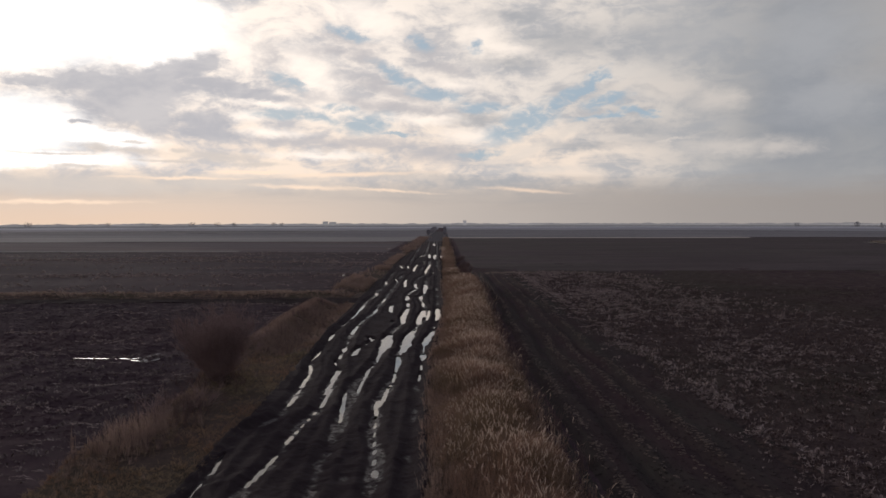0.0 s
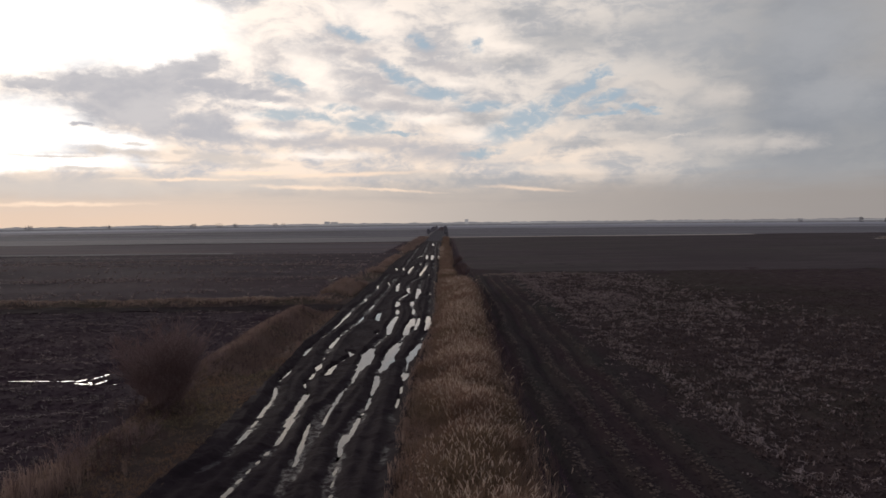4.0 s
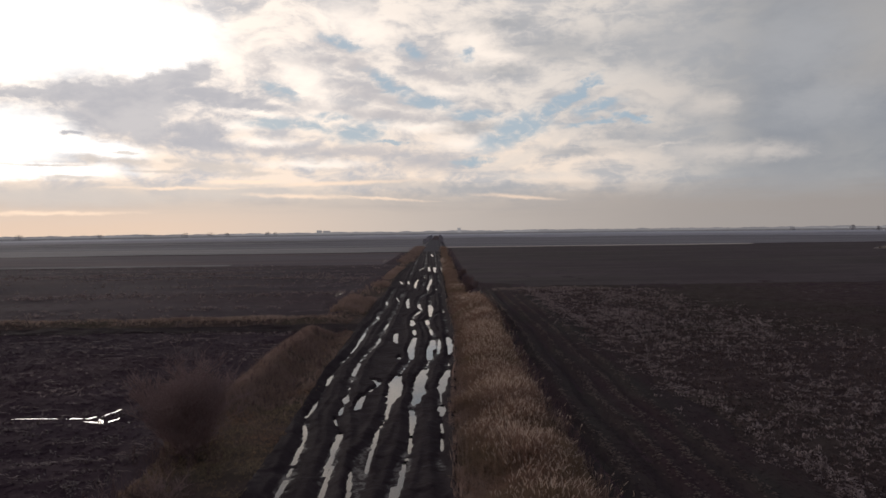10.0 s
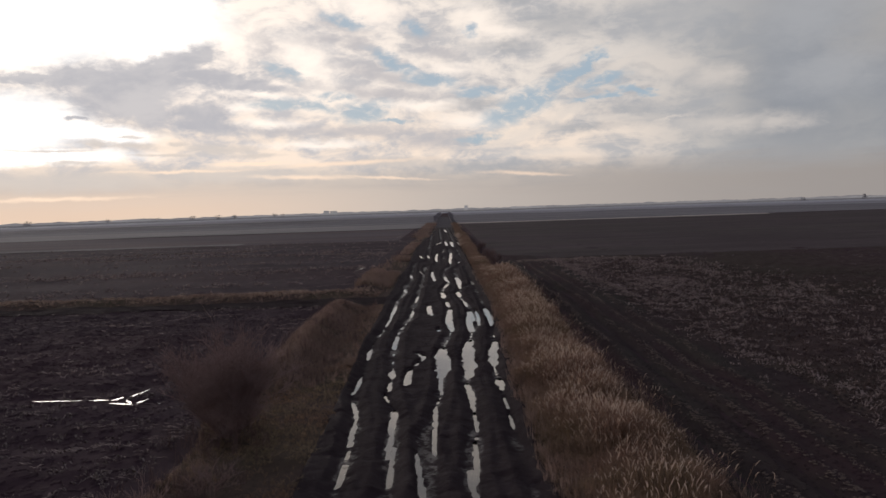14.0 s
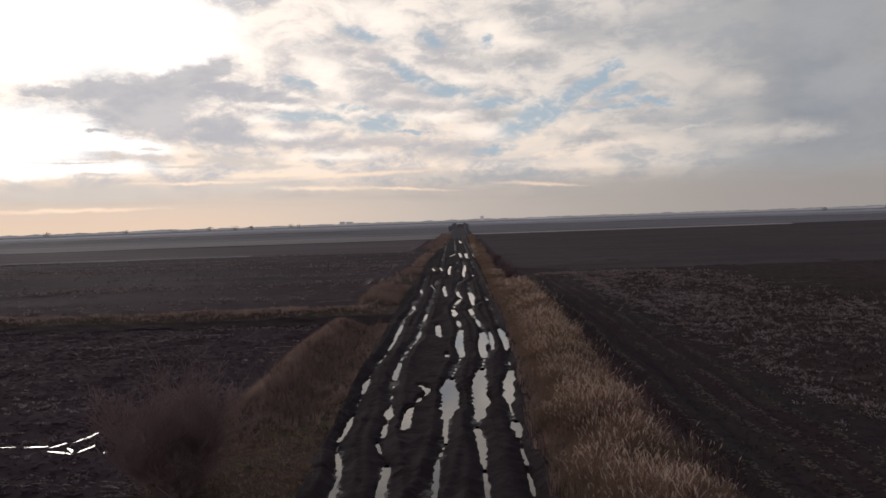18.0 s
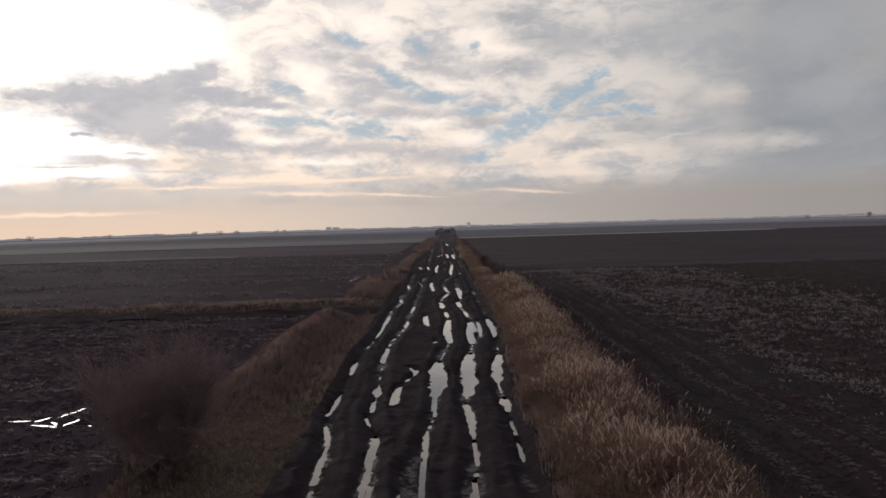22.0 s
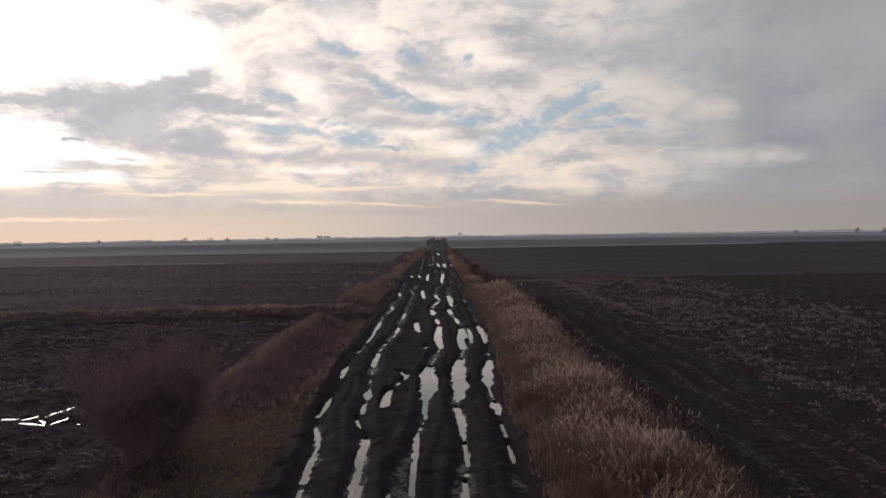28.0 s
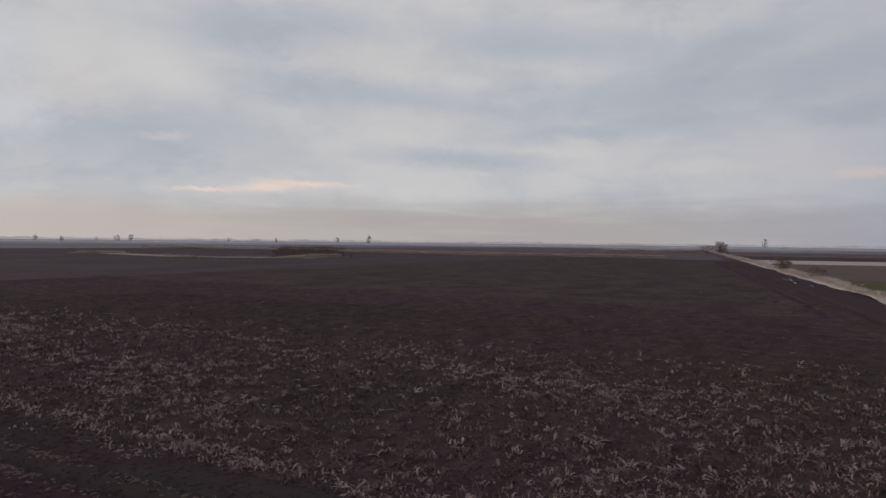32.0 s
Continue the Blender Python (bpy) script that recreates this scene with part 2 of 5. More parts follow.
    cloud = lay(cloud, 0.80, patches(STREAK, 0.2, 1.2, field=calm), g.mix(wide, (0.50, 0.45, 0.415), (0.70, 0.625, 0.57)))
    cloud = lay(cloud, 0.75, patches(PEACHW, 0.0, 1.3, field=calm), g.mix(wide, (0.74, 0.575, 0.47), (1.15, 0.88, 0.67)))
    cloud = lay(cloud, 0.6, patches(PEACH, 0.0, rag=False), (0.60, 0.455, 0.37))
    gap = g.math("MAXIMUM", patches(BLUE, 0.3, 1.45), patches(BLUEB, 0.5, 1.7))
    # sky overhead, unseen, and away from the sun is darkened to dim the ground
    cloud = g.mix(g.math("MULTIPLY", g.ramp01(el, 17.0, 32.0), 0.9), cloud, (0.170, 0.186, 0.246))
    cloud = g.mix(g.math("MULTIPLY", g.ramp01(away, 95.0, 135.0), 0.8), cloud, (0.195, 0.21, 0.268))
    sky = g.node("ShaderNodeTexSky", sky_type="NISHITA", sun_disc=False, sun_elevation=radians(SUN_UP), sun_rotation=radians(SUN_TURN), altitude=80.0, air_density=1.0, dust_density=1.0)
    clear = g.mix(0.85, g.vec("SCALE", sky.outputs[0]).outputs[0], (0.38, 0.485, 0.59))
    covered = g.mix(g.math("MULTIPLY", g.math("MULTIPLY", gap, 0.9), g.ramp01(fine, 0.80, 0.46)), cloud, clear)
    both = g.node("ShaderNodeBackground", [(0, covered), (1, 1.0)]).outputs[0]
    out = g.node("ShaderNodeOutputWorld", [(0, both)])


make_sky()
sun_data = bpy.data.lights.new("sun", "SUN")
sun_data.energy, sun_data.angle, sun_data.color = 0.45, radians(14), (1.0, 0.90, 0.80)
sun = new("sun", sun_data)
sun.matrix_world = look((-24, 43, 9.5), (0, 0, 0))

# ---- materials ----


def surface(name, colours, scale, rough=0.85, bump=0.3, bump_scale=None, spread=(0.32, 0.68), fine=6.0, stretch=(1, 1, 1), specular=0.5, island=0.0, glow=0.0, tint=None, wet=None):
    """A procedural surface: colours mixed by coarse and fine noise, with relief."""
    m = bpy.data.materials.new(name)
    m.use_nodes = True
    g = Graph(m.node_tree)
    m.node_tree.nodes.clear()
    where = g.node("ShaderNodeNewGeometry").outputs["Position"]
    where = g.vec("MULTIPLY", where, stretch).outputs[0]
    coarse = g.noise(where, scale, 4.0, 0.6).outputs[0]
    grain = g.noise(where, scale * fine, 5.0, 0.65).outputs[0]
    a = g.mix(g.ramp01(coarse, *spread), colours[0], colours[1])
    a = g.mix(g.ramp01(grain, 0.45, 0.75), a, colours[2 % len(colours)])
    if tint:
        wide = g.noise(where, tint[0], 3.0, 0.55).outputs[0]
        a = g.mix(g.ramp01(wide, 0.40, 0.62), a, g.node("ShaderNodeMix", [(0, 1.0), (6, a), (7, (*tint[1], 1))], data_type="RGBA", blend_type="MULTIPLY").outputs[2])
    if island:
        rnd = g.node("ShaderNodeNewGeometry").outputs["Random Per Island"]
        a = g.mix(g.math("MULTIPLY", rnd, island), a, colours[-1])
    height = g.noise(where, bump_scale or scale * fine, 6.0, 0.7).outputs[0]
    b = g.node("ShaderNodeBump", [("Strength", bump), ("Distance", 0.06), ("Height", height)]).outputs[0]
    rr = g.ramp01(coarse, 0.3, 0.7, rough, max(0.05, rough - 0.12))
    if wet:
        # mud low in the ruts is soaked and shines
        high = g.node("ShaderNodeSeparateXYZ", [(0, g.node("ShaderNodeNewGeometry").outputs["Position"])]).outputs[2]
        soaked = g.math("MULTIPLY", g.ramp01(high, *wet), g.ramp01(grain, 0.62, 0.42))
        rr = g.math("SUBTRACT", rr, g.math("MULTIPLY", soaked, 0.5))
        specular = g.node("ShaderNodeMapRange", [(0, soaked), (3, specular), (4, 0.3)]).outputs[0]
    p = g.node("ShaderNodeBsdfPrincipled", [("Base Color", a), ("Roughness", rr), ("Specular IOR Level", specular), ("Normal", b)])
    out = p.outputs[0]
    if glow:
        # thin dry leaves let light through; bark and twigs get it as added brightness
        thin = g.node("ShaderNodeBsdfTranslucent", [("Color", a)]).outputs[0]
        out = g.node("ShaderNodeMixShader", [(0, glow), (1, out), (2, thin)]).outputs[0]
    g.node("ShaderNodeOutputMaterial", [(0, out)])
    return m


MUD = surface("wet_mud", [(0.0300, 0.0195, 0.0222), (0.0400, 0.0268, 0.0300), (0.0235, 0.0155, 0.0178)], 0.9, 0.92, 1.0, 9.0, specular=0.08, wet=(-0.045, -0.088))
MUD_DRY = surface("dark_track_mud", [(0.0290, 0.0190, 0.0208), (0.0390, 0.0262, 0.0285), (0.0220, 0.0145, 0.0160)], 0.9, 1.0, 1.0, 9.0, specular=0.03)
SOIL = surface("ploughed_soil", [(0.052, 0.0335, 0.0400), (0.076, 0.0500, 0.0570), (0.037, 0.0238, 0.0285)], 0.30, 1.0, 1.0, 3.0, fine=8.0, specular=0.03, tint=(0.035, (1.10, 1.0, 0.97)))
SOIL_GREEN = surface("greenish_soil", [(0.051, 0.0368, 0.0372), (0.052, 0.0440, 0.0380), (0.041, 0.0298, 0.0308)], 0.8, 1.0, 1.0, 5.0, fine=9.0, specular=0.03, stretch=(1, 0.15, 1), tint=(0.35, (1.12, 0.94, 1.0)))
SOIL_RED = surface("brown_soil", [(0.076, 0.0520, 0.0500), (0.063, 0.0450, 0.0440), (0.050, 0.0355, 0.0355)], 0.28, 1.0, 1.0, 4.0, fine=9.0, specular=0.03)
TURF = surface("dry_turf", [(0.078, 0.054, 0.044), (0.118, 0.080, 0.069), (0.056, 0.040, 0.035)], 0.55, 1.0, 0.9, 12.0, fine=9.0, specular=0.03, tint=(0.16, (0.96, 1.04, 0.88)))
STRAW = surface("dry_grass", [(0.43, 0.292, 0.24), (0.54, 0.39, 0.325), (0.24, 0.160, 0.132)], 0.7, 0.9, 0.0, island=0.7, specular=0.05, glow=0.45, tint=(0.3, (0.78, 0.80, 0.76)))
STRAW_PALE = surface("bleached_grass", [(0.56, 0.415, 0.325), (0.66, 0.51, 0.41), (0.38, 0.27, 0.21)], 1.5, 0.9, 0.0, island=0.6, specular=0.05, glow=0.45)
REED = surface("dry_reed", [(0.44, 0.276, 0.202), (0.53, 0.355, 0.264), (0.225, 0.140, 0.105)], 0.8, 0.9, 0.0, island=0.7, specular=0.05, glow=0.4, tint=(0.35, (0.70, 0.76, 0.66)))
PLUME = surface("reed_plume", [(0.70, 0.54, 0.43), (0.80, 0.65, 0.53), (0.52, 0.385, 0.30)], 2.0, 0.95, 0.0, island=0.5, specular=0.05, glow=0.45)
MOSS = surface("short_green_grass", [(0.31, 0.224, 0.142), (0.38, 0.280, 0.180), (0.23, 0.176, 0.110)], 1.0, 0.9, 0.0, island=0.4, specular=0.05, glow=0.4, tint=(0.3, (1.15, 0.92, 0.95)))
BARK = surface("dark_bark", [(0.42, 0.295, 0.272), (0.49, 0.346, 0.318), (0.33, 0.230, 0.212)], 6.0, 0.95, 0.3, specular=0.05, glow=0.3)
THICKET = surface("thicket_bark", [(0.13, 0.098, 0.088), (0.16, 0.122, 0.108), (0.10, 0.075, 0.068)], 0.5, 0.95, 0.3, specular=0.05, glow=0.3)
HUSK = surface("maize_litter", [(0.42, 0.320, 0.298), (0.60, 0.480, 0.438), (0.15, 0.105, 0.101)], 2.0, 0.85, 0.0, island=0.75, specular=0.08, glow=0.4)
HUSK_BROWN = surface("rotting_maize_litter", [(0.165, 0.112, 0.100), (0.21, 0.148, 0.132), (0.08, 0.056, 0.052)], 2.0, 0.9, 0.0, island=0.8, specular=0.05)
SOIL_EAST = surface("brown_field_soil", [(0.066, 0.0435, 0.0418), (0.094, 0.0645, 0.0600), (0.034, 0.0224, 0.0226)], 0.9, 1.0, 1.0, 9.0, fine=9.0, specular=0.03, tint=(0.05, (0.90, 1.0, 0.88)))
SOIL_BROWN = surface("dry_brown_soil", [(0.145, 0.108, 0.090), (0.175, 0.132, 0.110), (0.11, 0.080, 0.068)], 0.2, 1.0, 1.0, 2.0, specular=0.03, stretch=(1.0, 0.5, 1))
# slightly paler than SOIL_EAST
SOIL_EAST_FAR = surface("paler_brown_field_soil", [(0.068, 0.0475, 0.0445), (0.098, 0.0700, 0.0630), (0.044, 0.0308, 0.0295)], 0.22, 1.0, 1.0, 2.0, fine=9.0, specular=0.03, stretch=(0.8, 1.0, 1), tint=(0.05, (0.90, 1.0, 0.88)))
# far copies of mud and turf, paled to paint haze into them
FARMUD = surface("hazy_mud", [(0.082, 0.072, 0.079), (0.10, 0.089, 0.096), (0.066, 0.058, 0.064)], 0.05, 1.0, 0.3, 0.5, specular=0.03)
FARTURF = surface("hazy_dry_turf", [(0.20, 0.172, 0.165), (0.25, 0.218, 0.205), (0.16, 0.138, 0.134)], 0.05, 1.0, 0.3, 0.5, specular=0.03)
GREENCROP = surface("young_green_crop", [(0.105, 0.100, 0.052), (0.13, 0.118, 0.065), (0.085, 0.078, 0.046)], 0.2, 1.0, 0.3, 2.0, specular=0.03)
# pale stubble, its colour lightened further for haze
STUBBLE = surface("pale_stubble", [(0.24, 0.216, 0.208), (0.34, 0.308, 0.290), (0.17, 0.152, 0.149)], 0.07, 1.0, 0.2, 1.0, specular=0.05, stretch=(0.12, 1.6, 1))
# ploughed soil at middle distance, its colour lightened for haze
SOIL_MID = surface("hazed_mid_soil", [(0.058, 0.0420, 0.0480), (0.084, 0.0625, 0.0680), (0.043, 0.0310, 0.0355)], 0.12, 1.0, 1.0, 2.0, fine=8.0, specular=0.03, stretch=(0.35, 1.2, 1), tint=(0.02, (1.12, 1.0, 0.97)))
CRUMB = surface("crumbled_brown_soil", [(0.14, 0.102, 0.086), (0.175, 0.130, 0.108), (0.09, 0.065, 0.057)], 1.3, 1.0, 1.0, 9.0, fine=7.0, specular=0.03)
# soils further off, paled more to paint the haze in
SOIL_FAR = surface("hazed_far_soil", [(0.125, 0.1010, 0.1060), (0.158, 0.1290, 0.1320), (0.096, 0.0775, 0.0815)], 0.08, 1.0, 1.0, 1.5, fine=8.0, specular=0.03, stretch=(0.25, 1.4, 1), tint=(0.02, (1.10, 1.0, 0.95)))
SOIL_BACK = surface("hazed_brown_soil", [(0.084, 0.0630, 0.0645), (0.110, 0.0840, 0.0835), (0.062, 0.0465, 0.0480)], 0.10, 1.0, 1.0, 2.0, fine=9.0, specular=0.03, stretch=(0.3, 1.3, 1), tint=(0.03, (0.94, 1.0, 0.92)))
PALE = surface("pale_reed_strip", [(0.47, 0.392, 0.335), (0.57, 0.485, 0.42), (0.33, 0.268, 0.225)], 0.25, 1.0, 0.2, 1.0, specular=0.05)
WEED = surface("dead_weed", [(0.17, 0.108, 0.098), (0.22, 0.142, 0.128), (0.11, 0.071, 0.066)], 3.0, 0.9, 0.0, island=0.4, specular=0.1)
LITTER_DARK = surface("weathered_litter", [(0.22, 0.170, 0.155), (0.31, 0.245, 0.222), (0.12, 0.092, 0.086)], 2.0, 0.9, 0.0, island=0.7, specular=0.08)
# belts of far land: haze painted as ever paler grey base colour
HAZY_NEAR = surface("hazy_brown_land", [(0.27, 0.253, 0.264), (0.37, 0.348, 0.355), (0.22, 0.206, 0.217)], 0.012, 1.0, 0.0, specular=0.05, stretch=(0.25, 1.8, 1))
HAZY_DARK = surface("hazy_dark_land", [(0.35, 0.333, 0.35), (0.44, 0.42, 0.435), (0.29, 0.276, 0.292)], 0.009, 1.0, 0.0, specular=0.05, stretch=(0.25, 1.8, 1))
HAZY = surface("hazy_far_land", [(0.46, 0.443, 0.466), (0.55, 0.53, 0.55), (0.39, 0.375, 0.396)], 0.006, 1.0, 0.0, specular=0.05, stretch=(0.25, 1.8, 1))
# MISTTREE and MISTWOOD: bark and twigs greyed to paint in haze
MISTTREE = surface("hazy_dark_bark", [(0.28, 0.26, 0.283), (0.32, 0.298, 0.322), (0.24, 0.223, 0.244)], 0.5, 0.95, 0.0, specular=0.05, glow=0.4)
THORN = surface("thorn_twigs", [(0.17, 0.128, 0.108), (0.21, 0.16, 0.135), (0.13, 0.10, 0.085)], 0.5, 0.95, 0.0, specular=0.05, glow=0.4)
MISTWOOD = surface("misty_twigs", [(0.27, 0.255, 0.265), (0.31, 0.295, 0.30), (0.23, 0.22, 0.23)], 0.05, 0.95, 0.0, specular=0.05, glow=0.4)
# far soil with haze painted in as grey
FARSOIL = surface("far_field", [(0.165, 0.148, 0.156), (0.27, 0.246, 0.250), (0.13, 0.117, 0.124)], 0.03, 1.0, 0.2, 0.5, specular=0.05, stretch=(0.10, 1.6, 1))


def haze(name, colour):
    """The far distance, its haze put in as a soft glow of its own."""
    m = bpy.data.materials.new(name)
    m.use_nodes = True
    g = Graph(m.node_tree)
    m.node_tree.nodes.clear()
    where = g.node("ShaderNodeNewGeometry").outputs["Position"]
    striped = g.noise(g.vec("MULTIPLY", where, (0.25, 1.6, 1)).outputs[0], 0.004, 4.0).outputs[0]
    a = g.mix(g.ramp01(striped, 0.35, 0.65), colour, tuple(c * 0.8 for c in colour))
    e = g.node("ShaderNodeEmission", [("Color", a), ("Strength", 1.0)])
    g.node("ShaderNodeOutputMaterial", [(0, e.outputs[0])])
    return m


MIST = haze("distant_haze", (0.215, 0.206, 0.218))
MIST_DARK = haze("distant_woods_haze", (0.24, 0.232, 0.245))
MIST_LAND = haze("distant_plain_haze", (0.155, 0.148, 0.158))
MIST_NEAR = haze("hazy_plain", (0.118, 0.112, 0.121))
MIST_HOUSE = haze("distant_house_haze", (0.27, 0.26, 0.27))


def make_water():
    m = bpy.data.materials.new("muddy_water")
    m.use_nodes = True
    g = Graph(m.node_tree)
    m.node_tree.nodes.clear()
    where = g.node("ShaderNodeNewGeometry").outputs["Position"]
    ripple = g.noise(g.vec("MULTIPLY", where, (1, 0.5, 1)).outputs[0], 2.5, 2.0, 0.5).outputs[0]
    b = g.node("ShaderNodeBump", [("Strength", 0.14), ("Distance", 0.02), ("Height", ripple)]).outputs[0]
    p = g.node("ShaderNodeBsdfPrincipled", [("Base Color", (0.055, 0.045, 0.038, 1)), ("Roughness", 0.07), ("IOR", 1.42), ("Specular IOR Level", 1.0), ("Normal", b)])
    g.node("ShaderNodeOutputMaterial", [(0, p.outputs[0])])
    return m


WATER = make_water()

# ---- shape of the land ----


def lattice(ix, iy, seed):
    h = np.sin(ix * 127.1 + iy * 311.7 + seed * 74.7) * 43758.5453
    return h - np.floor(h)


def bumps(x, y, size, seed=0):
    """Smooth noise from -1 to 1 with features of that size in metres."""
    x, y = np.asarray(x, float) / size, np.asarray(y, float) / size
    ix, iy = np.floor(x), np.floor(y)
    fx, fy = x - ix, y - iy
    fx, fy = fx * fx * (3 - 2 * fx), fy * fy * (3 - 2 * fy)
    a = lattice(ix, iy, seed) * (1 - fx) + lattice(ix + 1, iy, seed) * fx
    b = lattice(ix, iy + 1, seed) * (1 - fx) + lattice(ix + 1, iy + 1, seed) * fx
    return (a * (1 - fy) + b * fy) * 2 - 1


def step(v, low, high):
    s = np.clip((np.asarray(v, float) - low) / (high - low), 0, 1)
    return s * s * (3 - 2 * s)


def bend(y):
    """Past its puddles the road bears slightly to the east."""
    return 0.0125 * np.maximum(0, np.asarray(y, float) - 120)


def road_left(y):
    return bend(y) - 3.95 - 0.25 * step(y, 10, 40) + 0.35 * step(y, 50, 90) + 0.7 * step(y, 100, 170) + 0.10 * bumps(y, 0 * np.asarray(y, float), 3.0, 5)


def road_right(y):
    return bend(y) + 2.0 + 1.0 * step(y, 12, 50) + 0.5 * step(y, 60, 130) - 0.4 * step(y, 150, 200) + 0.10 * bumps(y, 0 * np.asarray(y, float), 3.0, 6)


def fall(x, y):
    """The plain sinks very gently towards the horizon."""
    r = np.hypot(np.asarray(x, float), np.asarray(y, float))
    return -0.0031 * np.maximum(0, r - 380) - 0.0006 * np.maximum(0, r - 1800)


def land(x, y):
    """Height of the ground beside the road."""
    x, y = np.asarray(x, float), np.asarray(y, float)
    near = step(np.hypot(x, y), 160, 60)
    across = (x - 48) * 0.2288 - (y + 2.4) * 0.9735
    field = step(x, -8.0, -9.5) + step(x, 12, 13) * (1 - step(across, -5, -3) * step(across, 14, 12) * step(x, 28, 36))
    z = near * field * (0.06 * bumps(x, y, 0.45, 1) + 0.05 * bumps(x * 0.35, y, 0.6, 2) + 0.07 * bumps(x, y, 2.5, 3))
    z = z + near * 0.03 * bumps(x, y, 0.7, 4) + 0.08 * near * bumps(x, y, 9.0, 7)
    # bank of dry grass along the road, from the bush to the side track
    along = step(y, 21, 26) * step(y, 49.5, 45.5)
    z = z + along * (0.45 * np.exp(-((x + 7.3) / 0.75) ** 2) - 0.20 * np.exp(-((x + 5.6) / 0.5) ** 2))
    z = z + step(y, 54, 57) * step(y, 130, 70) * 0.35 * np.exp(-((x + 6.5) / 1.1) ** 2)
    # strip of grass across the fields
    z = z + 0.30 * np.exp(-((y - 53.5) / 1.6) ** 2) * step(x, -5, -8)
    # drainage ditch in which the reeds stand
    z = z - 0.95 * np.exp(-((x - 0.45 * (road_right(y) - bend(y)) - bend(y) - 3.35 - 0.4 * step(y, 20, 70)) / 1.15) ** 2) * (y > -40) * (y < 430)
    # wheel tracks beside the reeds
    for track, deep in ((6.75, 0.16), (8.2, 0.16), (10.2, 0.10)):
        q = x - track - 0.8 * step(y, 18, 62) - 0.12 * bumps(y, 0 * y, 6.0, 8)
        z = z + step(y, 95, 75) * step(y, -30, -20) * (-deep * np.exp(-(q / 0.28) ** 2) + 0.5 * deep * np.exp(-((np.abs(q) - 0.5) / 0.18) ** 2))
    return z + fall(x, y)


def sheet(name, xs, ys, height, material, lift=0.0):
    """A sheet of ground over the grid xs, ys."""
    gx, gy = np.meshgrid(xs, ys)
    gz = height(gx, gy) + lift
    nx, ny = len(xs), len(ys)
    co = np.stack([gx, gy, gz], -1).reshape(-1, 3)
    i = (np.arange(ny - 1)[:, None] * nx + np.arange(nx - 1)[None]).ravel()
    return solid(name, co, np.stack([i, i + 1, i + 1 + nx, i + nx], 1), material)


def solid(name, co, quads, material, parent=None):
    """A mesh object from arrays of corners and four-cornered faces."""
    me = bpy.data.meshes.new(name)
    co, quads = np.asarray(co, np.float32), np.asarray(quads, np.int32)
    n, k = quads.shape
    me.vertices.add(len(co))
    me.vertices.foreach_set("co", co.ravel())
    me.loops.add(n * k)
    me.loops.foreach_set("vertex_index", quads.ravel())
    me.polygons.add(n)
    me.polygons.foreach_set("loop_start", np.arange(0, n * k, k, dtype=np.int32))
    me.update(calc_edges=True)
    me.materials.append(material)
    ob = new(name, me)
    if parent:
        ob.parent = parent
    return ob


def smooth(ob):
    ob.data.polygons.foreach_set("use_smooth", np.ones(len(ob.data.polygons), bool))
    return ob


def spaced(*stretches):
    """Grid lines: (from, to, spacing) one after another."""
    out = [np.arange(a, b - 1e-6, s) for a, b, s in stretches]
    return np.r_[tuple(out + [[stretches[-1][1]]])]


def growing(near, far, first, rate=1.18):
    out, s = [near], first
    while out[-1] < far:
        out.append(out[-1] + s)
        s *= rate
    out[-1] = far
    return np.array(out)


# ---- the ground, one sheet to the horizon ----
edge = 4800.0
gxs = np.r_[-growing(42, edge, 0.6)[::-1][:-1], spaced((-42, 42, 0.33)), growing(42, edge, 0.6)[1:]]
gys = np.r_[-growing(6, edge, 0.8)[::-1][:-1], spaced((-6, 75, 0.33)), growing(75, edge, 0.5)[1:]]


def ground_height(x, y):
    inside = (x > road_left(y) + 0.2) & (x < road_right(y) - 0.2) & (y > -60) & (y < 890)
    covered = (x > 62) & (x < 226) & (y > 5) & (y < 276) & (x < 48 + 4.255 * (y + 2.4) - 22)
    return np.where(inside, -0.45, land(x, y) - 0.4 * covered)


ground = tagged(sheet("ground", gxs, gys, ground_height, SOIL), "dark ploughed winter soil reaching the flat horizon", "ground", kind="structure")

# ---- the rutted road ----
# water in the ruts: from x, y to x, y, width
RUT_1 = [(-3.84, 7.68, -3.73, 5.96, 0.19), (-3.09, 14.95, -3.11, 13.30, 0.23), (-3.25, 18.50, -3.18, 16.44, 0.24),
    (-3.64, 21.34, -3.29, 19.47, 0.13), (-3.70, 25.44, -3.75, 22.38, 0.22), (-3.85, 31.33, -3.79, 28.45, 0.18),
    (-3.49, 40.98, -3.57, 37.69, 0.13), (-3.48, 46.85, -3.49, 40.98, 0.19), (-3.57, 50.13, -3.34, 50.66, 0.19),
    (-3.31, 57.00, -3.13, 54.96, 0.23), (-3.25, 69.89, -3.05, 66.60, 0.19), (-1.89, 99.72, -1.62, 94.13, 0.28)]
